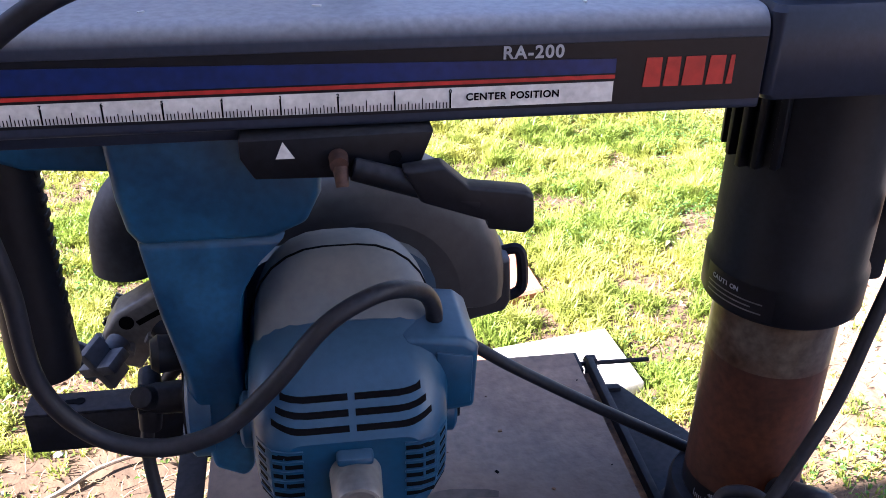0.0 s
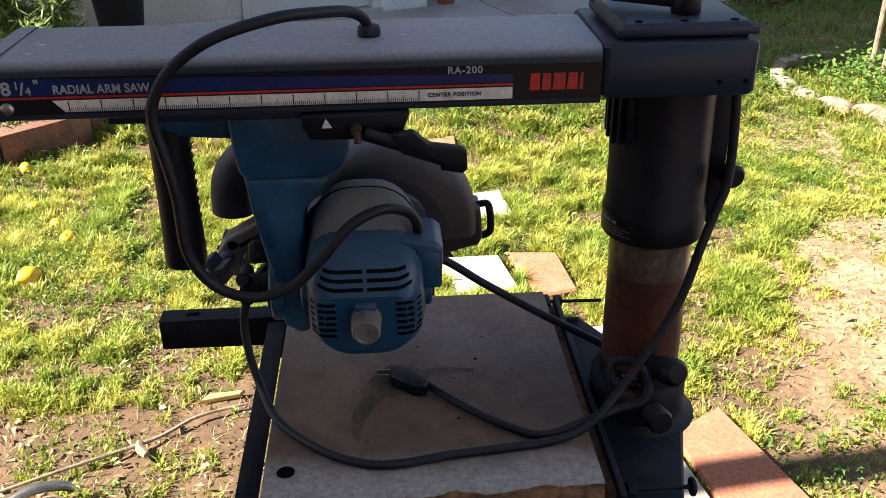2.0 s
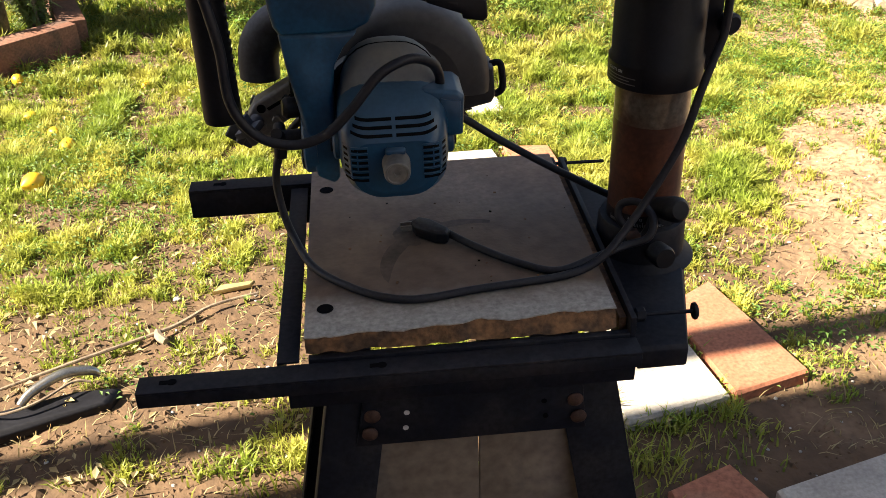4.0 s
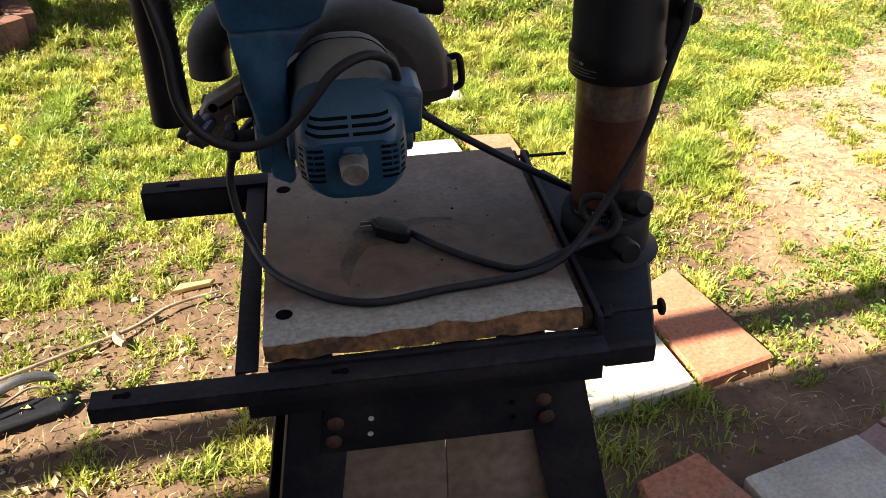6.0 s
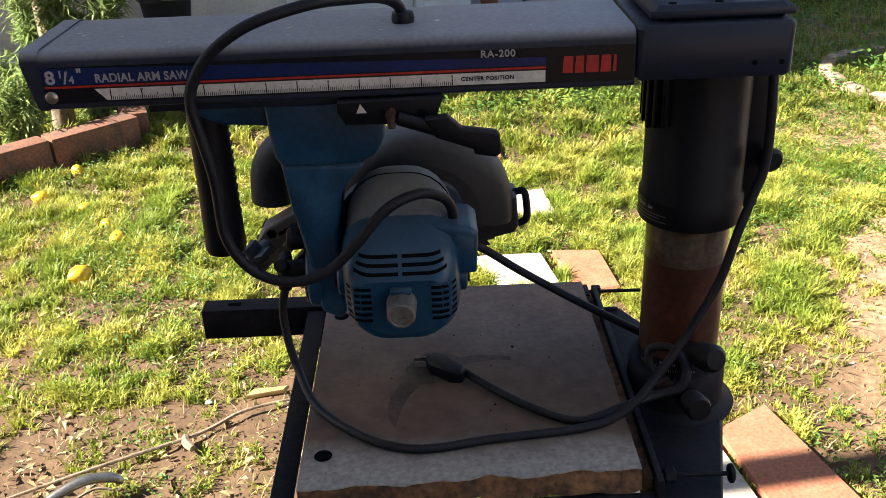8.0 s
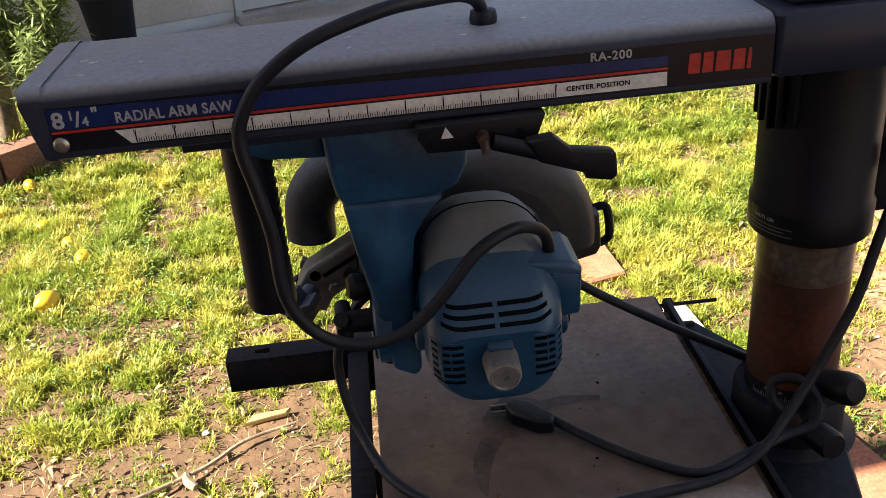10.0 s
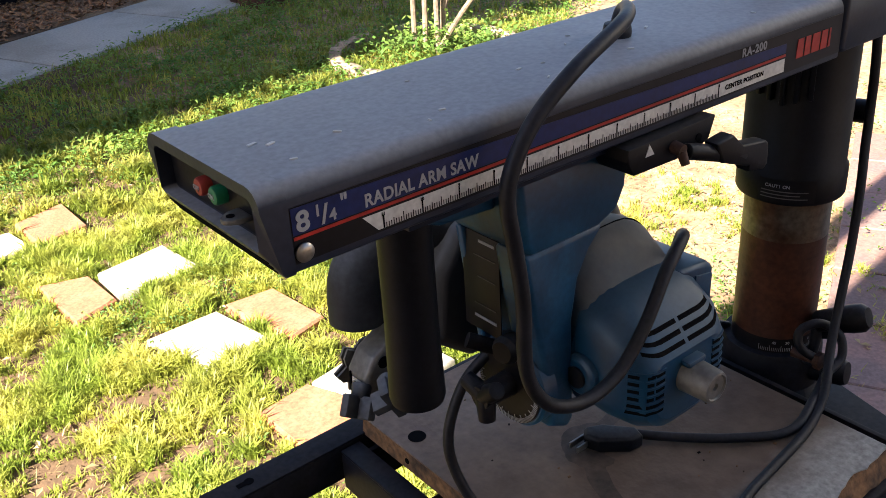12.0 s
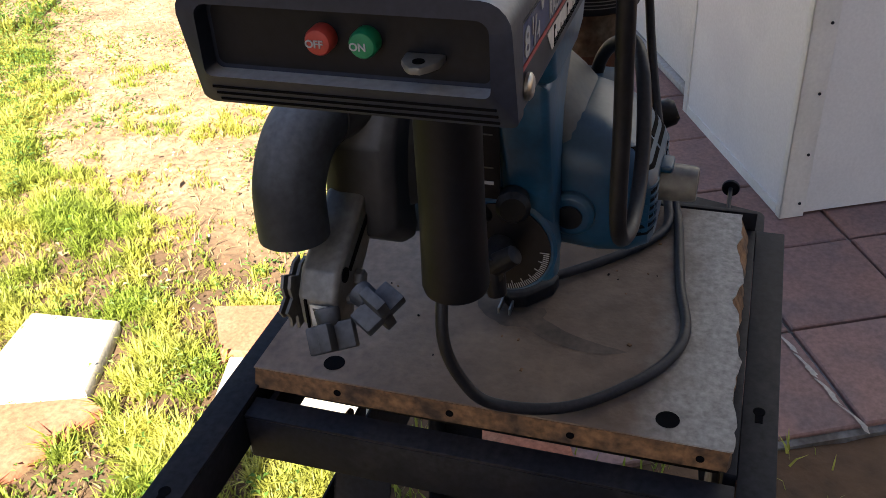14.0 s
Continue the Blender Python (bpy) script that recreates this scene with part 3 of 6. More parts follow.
part("back_bar", Shape().prism([(-0.17, 0.40), (0.17, 0.40), (0.17, 0.50), (-0.17, 0.50)], "y", 0.232, 0.235), BLACK_STEEL, stand, bevel=0.001)
for xa, xb in ((-0.20, 0.0165), (0.018, 0.22)):
    part("panel", Shape().prism([(xa, 0.04), (xb, 0.04), (xb * 0.72 + 0.004, 0.545), (xa * 0.72 + 0.004, 0.545)], "y", -0.098, -0.092), PANEL, stand, "dusty brown fibre panel", bevel=0.001)

# ---- the particle board that serves as table ----
board = thing("table_board", "weathered particle board with a chipped front edge", "table board")


def board_shape():
    """A thin slab with a ragged front edge and drilled corners."""
    n, rng = 48, random.Random(5)
    top_front, low_front = [], []
    for i in range(n + 1):
        x = BX0 + (BX1 - BX0) * i / n
        chip = 0.008 * max(0, noise.noise((x * 26, 1, 0)) + 0.35) + 0.005 * abs(noise.noise((x * 110, 2, 0))) + 0.010 * (i / n)
        top_front.append((x, BY0 + chip, BZ))
        low_front.append((x, BY0 + 0.004 + 0.004 * noise.noise((x * 60, 5, 0)), BZ - 0.0188 + 0.003 * noise.noise((x * 40, 7, 0))))
    v = top_front + low_front + [(BX0 + (BX1 - BX0) * i / n, BY1 - (0.002 if i % 7 else 0.004), BZ) for i in range(n + 1)]
    v += [(x, BY1, BZ - 0.020) for x, _, _ in top_front]
    m, f = n + 1, []
    for i in range(n):
        f += [(m + i, m + i + 1, i + 1, i), (2 * m + i + 1, 3 * m + i + 1, 3 * m + i, 2 * m + i) [::-1], (m + i, 3 * m + i, 3 * m + i + 1, m + i + 1)]
    f += [(0, 2 * m, 3 * m, m), (m - 1, 2 * m - 1, 4 * m - 1, 3 * m - 1)]
    return Shape().add(v, f), top_front


core, rag = board_shape()
part("core", core, BOARD_EDGE, board, "swollen orange-brown particle core")
top = Shape()
n = len(rag)
cols = [(x, max(y, BY0 + 0.001), BZ + 0.0) for x, y, _ in rag]
sk = [(x, y - 0.0015 + 0.0015 * noise.noise((x * 240, 9, 0)), BZ) for x, y, _ in cols]
vt = [(x, y, BZ + 0.0018) for x, y, _ in sk] + [(x, BY1 - 0.003, BZ + 0.0018) for x, _, _ in sk] + [(x, y, BZ + 0.0004) for x, y, _ in sk] + [(x, BY1 - 0.0025, BZ + 0.0004) for x, _, _ in sk]
ft = [(i, i + 1, n + i + 1, n + i) for i in range(n - 1)] + [(2 * n + i, 2 * n + i + 1, i + 1, i) for i in range(n - 1)] + [(n + i, n + i + 1, 3 * n + i + 1, 3 * n + i) for i in range(n - 1)]
ft += [(2 * n, 0, n, 3 * n), (n - 1, 3 * n - 1, 4 * n - 1, 2 * n - 1)]
skin = part("skin", Shape().add(vt, ft), BOARD_TOP, board, "brown dusty board face, flaked grey along the front")
for hx, hy in ((-0.132, -0.055), (-0.133, 0.199)):
    sh = Shape().lathe([(0.0085 * (1 + 0.12 * math.sin(k)), 0.0012 if hy < 0 else 0.0021) for k in (0,)] + [(0.0083, 0.0024 if hy > 0 else 0.0014)], (hx, hy, BZ + (0.0009 if hy < 0 else 0)), (0, 0, 1), 18)
    part("drilled_hole", sh, INK_RECESS, board)
for k in range(4):
    part("edge_hole", Shape().lathe([(0.003, 0), (0.003, 0.0006)], (BX0 - 0.0002, 0.19 - 0.09 * k, BZ - 0.010), (-1, 0, 0), 12), INK_RECESS, board)


def stain(cx, cy, r, a0, a1, w0, w1, lift=0.0022):
    """A curved smear on the board's face."""
    v, f, m = [], [], 26
    for k in range(m):
        t = k / (m - 1)
        a = radians(a0 + (a1 - a0) * t)
        w = (w0 + (w1 - w0) * t) * math.sin(math.pi * min(1, 0.08 + t * 0.92)) ** 0.6 * (1 + 0.25 * noise.noise((k * 0.7, r * 40, 0)))
        for q in (r - w, r + w):
            v.append((cx + q * math.cos(a), cy + q * math.sin(a), BZ + lift))
    f = [(2 * k, 2 * k + 1, 2 * k + 3, 2 * k + 2)[::-1] for k in range(m - 1)]
    return Shape().add(v, f)


part("blade_scar", stain(0.03, 0.0, 0.098, 75, 190, 0.007, 0.012), BOARD_DARK, board)
part("dark_smear", stain(-0.02, 0.075, 0.020, 30, 250, 0.018, 0.018, 0.0021), BOARD_DARK, board)

# ---- the radial arm saw ----
saw = thing("radial_arm_saw", "dusty blue and grey radial arm saw with a rusted column", "radial arm saw")
AX0, AX1, AY1, AZ0, AZ1 = -0.345, 0.280, 0.124, 0.993, 1.041


def rounded(x0, x1, y0, y1, r_low, r_high, k=5):
    """A rectangle outline with rounded corners, counter-clockwise."""
    out = []
    for cx, cy, a0, r in ((x1 - r_low, y0 + r_low, -90, r_low), (x1 - r_high, y1 - r_high, 0, r_high), (x0 + r_high, y1 - r_high, 90, r_high), (x0 + r_low, y0 + r_low, 180, r_low)):
        out += [(cx + r * math.cos(radians(a0 + 90 * i / k)), cy + r * math.sin(radians(a0 + 90 * i / k))) for i in range(k + 1)]
    return out


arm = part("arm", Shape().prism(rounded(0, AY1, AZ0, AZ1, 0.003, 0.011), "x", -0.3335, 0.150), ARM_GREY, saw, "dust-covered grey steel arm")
# nose piece with the recessed switch panel
nose = Shape()
o, i_ = rounded(-0.001, AY1 + 0.001, AZ0 - 0.001, AZ1 + 0.001, 0.004, 0.011), rounded(0.007, AY1 - 0.006, AZ0 + 0.014, AZ1 - 0.006, 0.003, 0.005)
c = len(o)
v = [(-0.333, a, b) for a, b in o]
v += [(-0.348 + 0.010 * max(0, (1.008 - b) / 0.016), a, b) for a, b in o]
v += [(-0.3475 + 0.004 * max(0, (1.008 - b) / 0.016), a, b) for a, b in i_] + [(-0.3385, a, b) for a, b in i_]
f = [(k * c + j, k * c + (j + 1) % c, (k + 1) * c + (j + 1) % c, (k + 1) * c + j)[::-1] for k in range(3) for j in range(c)]
f += [tuple(range(3 * c, 4 * c))[::-1]]
cap = part("nose_cap", Shape().add(v, f), ARM_GREY, saw, "dusty black plastic nose with recessed switches")
part("switch_panel", Shape().prism(rounded(0.009, AY1 - 0.008, AZ0 + 0.016, AZ1 - 0.008, 0.003, 0.004), "x", -0.3392, -0.3386), BLACK_PLASTIC, cap)
for name, yy, mat, txt in (("off_button", 0.071, BUTTON_RED, "OFF"), ("on_button", 0.054, BUTTON_GREEN, "ON")):
    b = part(name, Shape().lathe([(0.0053, 0), (0.0053, 0.006), (0.0046, 0.0072), (0.0034, 0.0075)], (-0.3385, yy, 1.0225), (-1, 0, 0), 24), mat, cap)
    lettering("marking", txt, 0.0040, SILVER_INK, b, Matrix.Translation((-0.3461, yy + 0.0046, 1.0208)) @ Matrix.Rotation(radians(-90), 4, "Z") @ Matrix.Rotation(radians(90), 4, "X"))
sh = Shape().prism([(-0.350, 0.028), (-0.346, 0.0255), (-0.339, 0.025), (-0.339, 0.040), (-0.346, 0.0395), (-0.350, 0.037), (-0.3525, 0.0345), (-0.3525, 0.0305)][::-1], "z", 1.0160, 1.0190)
tab = part("lock_tab", sh, GREY_METAL, cap, bevel=0.0008)
part("tab_hole", Shape().lathe([(0.0022, 0), (0.0022, 0.0005)], (-0.3475, 0.0325, 1.0190), (0, 0, 1), 14), INK_RECESS, tab)

for k in range(3):
    zg = 0.9945 + 0.0035 * k
    xg = -0.348 + 0.010 * max(0, (1.008 - zg) / 0.016)
    part("groove", Shape().box(xg - 0.0005, xg + 0.001, 0.006, AY1 - 0.006, zg - 0.0005, zg + 0.0005), INK_RECESS, cap)

# head over the column
head = part("column_head", Shape().prism(rounded(0.1505, AX1, -0.002, AY1 + 0.010, 0.006, 0.006), "z", 0.997, 1.0425, 0.003, 0.003), HEAD_GREY, saw, "dark grey head casting")
lid = part("head_cover", Shape().prism([(0.162, 0.006), (0.280, 0.006), (0.280, 0.122), (0.162, 0.122)], "z", 1.0425, 1.0555, 0.010, 0.010), HEAD_GREY, saw, "dark cover plate with screws", bevel=0.0012)
for sx, sy in ((0.182, 0.018), (0.262, 0.018), (0.182, 0.104), (0.262, 0.104), (0.220, 0.018)):
    part("cover_screw", Shape().lathe([(0.0035, 0), (0.0035, 0.0008)], (sx, sy, 1.0553), (0, 0, 1), 14), INK_RECESS, lid)
crank = part("crank", Shape().lathe([(0.0125, 0), (0.0130, 0.012), (0.012, 0.0145), (0.006, 0.0148), (0.0055, 0.013)], (0.229, 0.046, 1.0556), (0, 0, 1), 24).prism([(0.170, 0.090), (0.166, 0.080), (0.172, 0.072), (0.226, 0.035), (0.236, 0.055), (0.184, 0.090)], "z", 1.0612, 1.0690), BLACK_PLASTIC, saw, "black height crank", bevel=0.0012)
part("crank_knob", Shape().lathe([(0.0085, 0), (0.0098, 0.004), (0.0098, 0.052), (0.008, 0.056), (0.004, 0.0565)], (0.177, 0.081, 1.0692), (0, 0, 1), 24), BLACK_PLASTIC, crank)
for sx in (0.248, 0.270):
    part("set_screw", Shape().lathe([(0.0022, 0), (0.0022, 0.0006)], (sx, -0.002, 1.009), (0, -1, 0), 10), INK_RECESS, head)

# the printed strip on the arm's face
Y0 = -0.0004
FRONT = Matrix.Rotation(radians(90), 4, "X")
strip = part("printed_strip", Shape().box(-0.3325, 0.1495, Y0, 0.0, 0.9985, 1.0285), DECAL_BLACK, saw, "printed scale strip", smooth=False)
part("blue_band", Shape().prism([(-0.332, 1.0138), (0.077, 1.0138), (0.077, 1.0205), (-0.332, 1.0280)], "y", Y0 - 0.0003, Y0 - 0.0001), DECAL_BLUE, strip, smooth=False)
part("red_line", Shape().box(-0.332, 0.077, Y0 - 0.0004, Y0 - 0.0001, 1.0112, 1.0130), DECAL_RED, strip, smooth=False)
white = part("white_scale", Shape().prism([(-0.283, 1.0001), (0.0765, 1.0001), (0.0765, 1.0098), (-0.292, 1.0098)], "y", Y0 - 0.0003, Y0 - 0.0001), DECAL_WHITE, strip, smooth=False)
ticks, IN = Shape(), 0.0254
for k in range(0, 11 * 16 + 1):
    x, tall = -k * IN / 16, 0.0072 if k % 16 == 0 else 0.0052 if k % 8 == 0 else 0.0038 if k % 4 == 0 else 0.0028
    w = 0.00040 if k % 16 == 0 else 0.00022
    ticks.box(x - w, x + w, Y0 - 0.0006, Y0 - 0.0004, 1.0003, 1.0003 + tall)
tagged(part("scale_mark_band", ticks, INK_RECESS, strip, smooth=False), kind="stuff")


def front_text(name, text, size, x, z, mat, y=Y0 - 0.0005, wide=1.0, stretch=1.0):
    m = Matrix.Translation((x, y, z)) @ FRONT @ Matrix.Diagonal((stretch, 1, 1, 1))
    return lettering(name, text, size, mat, strip, m, 0.00015, wide=wide)


for k in range(12):
    front_text("numeral", str(k), 0.0026, -k * IN - 0.0006 - (0.0008 if k > 9 else 0), 1.0074, INK_RECESS, Y0 - 0.0006)
front_text("lettering", "CENTER POSITION", 0.0047, 0.0072, 1.0036, INK_RECESS, wide=1.12)
front_text("lettering", "RA-200", 0.0082, 0.0235, 1.0224, SILVER_INK, wide=1.15)
front_text("lettering", "RADIAL ARM SAW", 0.0098, -0.2900, 1.0153, SILVER_INK, wide=1.06, stretch=0.90)
front_text("lettering", "8", 0.0150, -0.3300, 1.0152, SILVER_INK, stretch=1.05)
front_text("lettering", "1", 0.0085, -0.3195, 1.0200, SILVER_INK)
front_text("lettering", "/", 0.0140, -0.3155, 1.0152, SILVER_INK)
front_text("lettering", "4", 0.0085, -0.3110, 1.0152, SILVER_INK)
front_text("lettering", '"', 0.0120, -0.3040, 1.0185, SILVER_INK)
# maker's mark as plain red blocks
for k, (bx, bw) in enumerate(((0.0905, 0.0085), (0.1005, 0.0075), (0.1095, 0.0105), (0.1215, 0.0085), (0.1315, 0.003))):
    part("emblem_bar", Shape().prism([(bx, 1.0065), (bx + bw, 1.0065), (bx + bw, 1.0205), (bx + 0.001, 1.0205)], "y", Y0 - 0.0005, Y0 - 0.0002), DECAL_RED, strip, smooth=False)
part("nose_screw", Shape().lathe([(0.0052, 0), (0.0052, 0.0012), (0.004, 0.0022), (0.0018, 0.0024)], (-0.3275, -0.001, 1.0040), (0, -1, 0), 20), CHROME, saw)

# column
CX, CY = 0.226, 0.072
part("sleeve", Shape().lathe([(0.048, 0.842), (0.049, 0.844), (0.049, 0.868), (0.0465, 0.872), (0.046, 0.997)], (CX, CY, 0), (0, 0, 1), 48), BLACK_PLASTIC, saw, "black plastic column sleeve")
for k in range(5):
    a = radians(168 + k * 13)
    part("sleeve_rib", Shape().box(-0.002, 0.006, -0.0022, 0.0022, 0.935 + 0.003 * abs(k - 2), 0.996, Matrix.Translation((CX, CY, 0)) @ Matrix.Rotation(a, 4, "Z") @ Matrix.Translation((0.046, 0, 0))), BLACK_PLASTIC, saw, bevel=0.0008)
part("sleeve_spine", Shape().box(CX + 0.030, CX + 0.062, CY - 0.012, CY + 0.012, 0.850, 0.996), BLACK_PLASTIC, saw, bevel=0.004)
part("cord_clip", Shape().lathe([(0.010, 0), (0.011, 0.002), (0.011, 0.012), (0.008, 0.015)], (CX + 0.060, CY - 0.02, 0.905), (0.3, -1, 0), 20), BLACK_PLASTIC, saw)
lab = part("sleeve_label", Shape().add([(CX + 0.0494 * math.cos(radians(a)), CY + 0.0494 * math.sin(radians(a)), z) for z in (0.8445, 0.8665) for a in range(178, 239, 4)],
           [(i, i + 1, 16 + i + 1, 16 + i) for i in range(15)]), DECAL_BLACK, saw)
for k in range(3):
    zb = 0.8560 - 0.0032 * k
    part("label_bar", Shape().add([(CX + 0.0497 * math.cos(radians(a)), CY + 0.0497 * math.sin(radians(a)), z) for z in (zb - 0.0010, zb) for a in range(182, 233 - (k * 7) % 13, 4)],
         [(i, i + 1, len(range(182, 233 - (k * 7) % 13, 4)) + i + 1, len(range(182, 233 - (k * 7) % 13, 4)) + i) for i in range(len(range(182, 233 - (k * 7) % 13, 4)) - 1)]), GREY_METAL, lab, smooth=False)
part("bare_column", Shape().lathe([(0.0395, 0.800), (0.0395, 0.856)], (CX, CY, 0), (0, 0, 1), 48), BARE, saw, "bare steel column top, worn bright")
part("column", Shape().lathe([(0.0394, 0.640), (0.0394, 0.8002)], (CX, CY, 0), (0, 0, 1), 48), RUST, saw, "rusted brown steel column")
collar = part("base_collar", Shape().lathe([(0.062, 0.630), (0.056, 0.634), (0.0500, 0.640), (0.0490, 0.676), (0.0470, 0.680), (0.0400, 0.6805)], (CX, CY, 0), (0, 0, 1), 48), BLACK_STEEL, saw, "black cast column collar")
ring = Shape()
for k in range(0, 61):
    a = radians(195 + k * 2.5)
    tall = 0.006 if k % 6 == 0 else 0.0035
    ring.box(0.0398, 0.0401, -0.00022, 0.00022, 0.6825, 0.6825 + tall, Matrix.Translation((CX, CY, 0)) @ Matrix.Rotation(a, 4, "Z"))
part("angle_band", Shape().lathe([(0.0397, 0.6805), (0.0397, 0.696)], (CX, CY, 0), (0, 0, 1), 48, False), DECAL_BLACK, saw)
tagged(part("angle_mark_band", ring, SILVER_INK, saw, smooth=False), kind="stuff")
for k, t in enumerate(("45", "30", "15", "0", "15", "30", "45")):
    a = radians(215 + k * 18)
    m = Matrix.Translation((CX + 0.0400 * math.cos(a), CY + 0.0400 * math.sin(a), 0.6905)) @ Matrix.Rotation(a + math.pi / 2, 4, "Z") @ FRONT @ Matrix.Translation((-0.002, 0, 0))
    lettering("numeral", t, 0.0040, SILVER_INK, saw, m, 0.0001)

for k, ch in enumerate("CAUTION"):
    a = radians(186 + k * 3.6)
    m = Matrix.Translation((CX + 0.0496 * math.cos(a), CY + 0.0496 * math.sin(a), 0.8590)) @ Matrix.Rotation(a + math.pi / 2, 4, "Z") @ FRONT
    lettering("lettering", ch, 0.0042, SILVER_INK, lab, m, 0.0001)

# base casting under the column
base = part("base_plate", Shape().prism([(0.176, -0.114), (0.226, -0.114), (0.276, 0.060), (0.272, 0.130), (0.200, 0.262), (0.172, 0.262)], "z", 0.604, 0.632, 0.004, 0.004), BLACK_STEEL, saw, "black sheet-steel base", bevel=0.001)
part("base_rib", Shape().box(0.168, 0.174, -0.105, 0.258, 0.600, 0.664), BLACK_STEEL, saw, bevel=0.001)
part("swarf_strip", Shape().box(0.1605, 0.1675, -0.09, 0.246, 0.640, 0.655), BOARD_EDGE, saw)
for bx, by, ln in ((0.182, 0.270, 0.050), (0.190, -0.078, 0.050)):
    k = part("clamp_bolt", Shape().rod((bx - 0.02, by, 0.648), (bx + ln, by, 0.647), 0.0022, seg=10), BLACK_STEEL, saw)
    part("nut", Shape().lathe([(0.0065, 0), (0.0075, 0.001), (0.0075, 0.009), (0.0065, 0.010)], (bx - 0.010, by, 0.648), (1, 0, 0), 6), BLACK_STEEL, k)
    if by < 0:
        part("bolt_head", Shape().lathe([(0.0085, 0), (0.009, 0.001), (0.009, 0.003), (0.007, 0.0045)], (bx + ln, by, 0.647), (1, 0.0, 0), 20), BLACK_STEEL, k)
clamp = part("column_clamp", Shape().rod((CX + 0.010, CY - 0.044, 0.700), (CX + 0.008, CY - 0.062, 0.708), 0.011, 0.010, 16), BLACK_STEEL, saw)
part("stop_boss", Shape().rod((CX + 0.0, CY - 0.044, 0.655), (CX + 0.004, CY - 0.070, 0.660), 0.009, 0.009, 16), BLACK_STEEL, saw)
part("clamp_knob", Shape().lathe([(0.008, 0), (0.0105, 0.003), (0.0115, 0.014), (0.0140, 0.036), (0.0135, 0.046), (0.0095, 0.051), (0.004, 0.0515)], (0.226, 0.028, 0.712), (0.25, -1.0, 0.42), 24), BLACK_PLASTIC, clamp)
part("clamp_lever", Shape().tube([(0.212, 0.024, 0.672), (0.220, 0.022, 0.690), (0.227, 0.026, 0.713)], [0.0055, 0.005, 0.006]), BLACK_STEEL, clamp)
part("stop_knob", Shape().lathe([(0.009, 0), (0.0125, 0.003), (0.0130, 0.020), (0.011, 0.024), (0.004, 0.0245)], (0.226, 0.014, 0.664), (0.2, -1.0, 0.15), 24), BLACK_PLASTIC, clamp)
part("pinch_bolt", Shape().rod((0.196, 0.030, 0.690), (0.196, 0.004, 0.692), 0.005, 0.0048, 14).lathe([(0.008, 0), (0.0085, 0.001), (0.0085, 0.006), (0.007, 0.007)], (0.196, 0.006, 0.692), (0, -1, 0.08), 6), RUST_BOLT, clamp)

# carriage
part("track", Shape().box(-0.255, -0.012, 0.012, 0.092, 0.984, 0.9928), HEAD_GREY, saw, bevel=0.001)
block = part("pointer_block", Shape().prism([(-0.096, 0.9905), (-0.096, 0.982), (-0.090, 0.9715), (-0.030, 0.9700), (-0.014, 0.976), (-0.008, 0.9915)], "y", -0.006, 0.03), BLACK_PLASTIC, saw, "black indicator block", bevel=0.001)
part("pointer", Shape().prism([(-0.0800, 0.9815), (-0.0715, 0.9815), (-0.0765, 0.9895)], "y", -0.0065, -0.0061), DECAL_WHITE, block, smooth=False)
part("index_bolt", Shape().rod((-0.052, -0.006, 0.981), (-0.052, -0.014, 0.980), 0.0045, 0.0042, 14).rod((-0.0515, -0.012, 0.979), (-0.051, -0.016, 0.9705), 0.0036, 0.0030, 12), RUST_BOLT, block)
part("block_screw", Shape().lathe([(0.003, 0), (0.003, 0.0006)], (-0.026, -0.006, 0.980), (0, -1, 0), 12), INK_RECESS, block)
lever = Shape().rod((-0.046, -0.012, 0.9775), (0.012, -0.014, 0.9590), 0.0055, 0.0065, 14).prism([(-0.024, 0.978), (-0.016, 0.962), (0.016, 0.950), (0.016, 0.946), (0.0345, 0.9425), (0.0385, 0.946), (0.0375, 0.962), (0.034, 0.9645), (0.006, 0.9690), (-0.006, 0.980)], "y", -0.020, -0.008, 0.0015, 0.002)
part("clamp_lever", lever, BLACK_PLASTIC, saw, "black carriage locking lever", bevel=0.001)

# yoke
yoke = Shape()
yoke.prism([(-0.162, 0.9835), (-0.160, 0.950), (-0.157, 0.9325), (-0.152, 0.9245), (-0.085, 0.9245), (-0.068, 0.932), (-0.060, 0.948), (-0.058, 0.9835)][::-1], "y", 0.024, 0.104, 0.004, 0.004)
part("yoke_top", yoke, BLUE, saw, "blue enamelled yoke top", bevel=0.002)
legp = [(-0.154, 0.9255), (-0.148, 0.880), (-0.140, 0.835), (-0.133, 0.790), (-0.130, 0.7725), (-0.113, 0.7640), (-0.1075, 0.770), (-0.1075, 0.860), (-0.103, 0.893), (-0.092, 0.912), (-0.078, 0.9255)]
part("yoke_leg", Shape().prism(legp, "y", 0.028, 0.060, 0.004, 0.005), BLUE, saw, "blue enamelled yoke leg", bevel=0.0025)
part("yoke_back", Shape().prism(legp, "y", 0.092, 0.100, 0.003, 0.002), BLUE, saw, bevel=0.001)
part("yoke_web", Shape().box(-0.128, -0.112, 0.058, 0.094, 0.79, 0.926), BLUE, saw, bevel=0.002)
plate = part("rating_plate", Shape().box(-0.1505, -0.1495, 0.058, 0.0965, 0.845, 0.9235), DECAL_BLACK, saw, "black rating plate with worn small print", bevel=0.0003)
rngp = random.Random(3)
for k in (0, 2, 5, 9, 11):
    part("print_bar", Shape().box(-0.1511, -0.1506, 0.062, 0.066 + rngp.uniform(0.008, 0.026), 0.917 - k * 0.0056, 0.9178 - k * 0.0056 + (0.0014 if k in (0, 11) else 0)), SILVER_INK if k in (0, 11) else FAINT, plate, smooth=False)
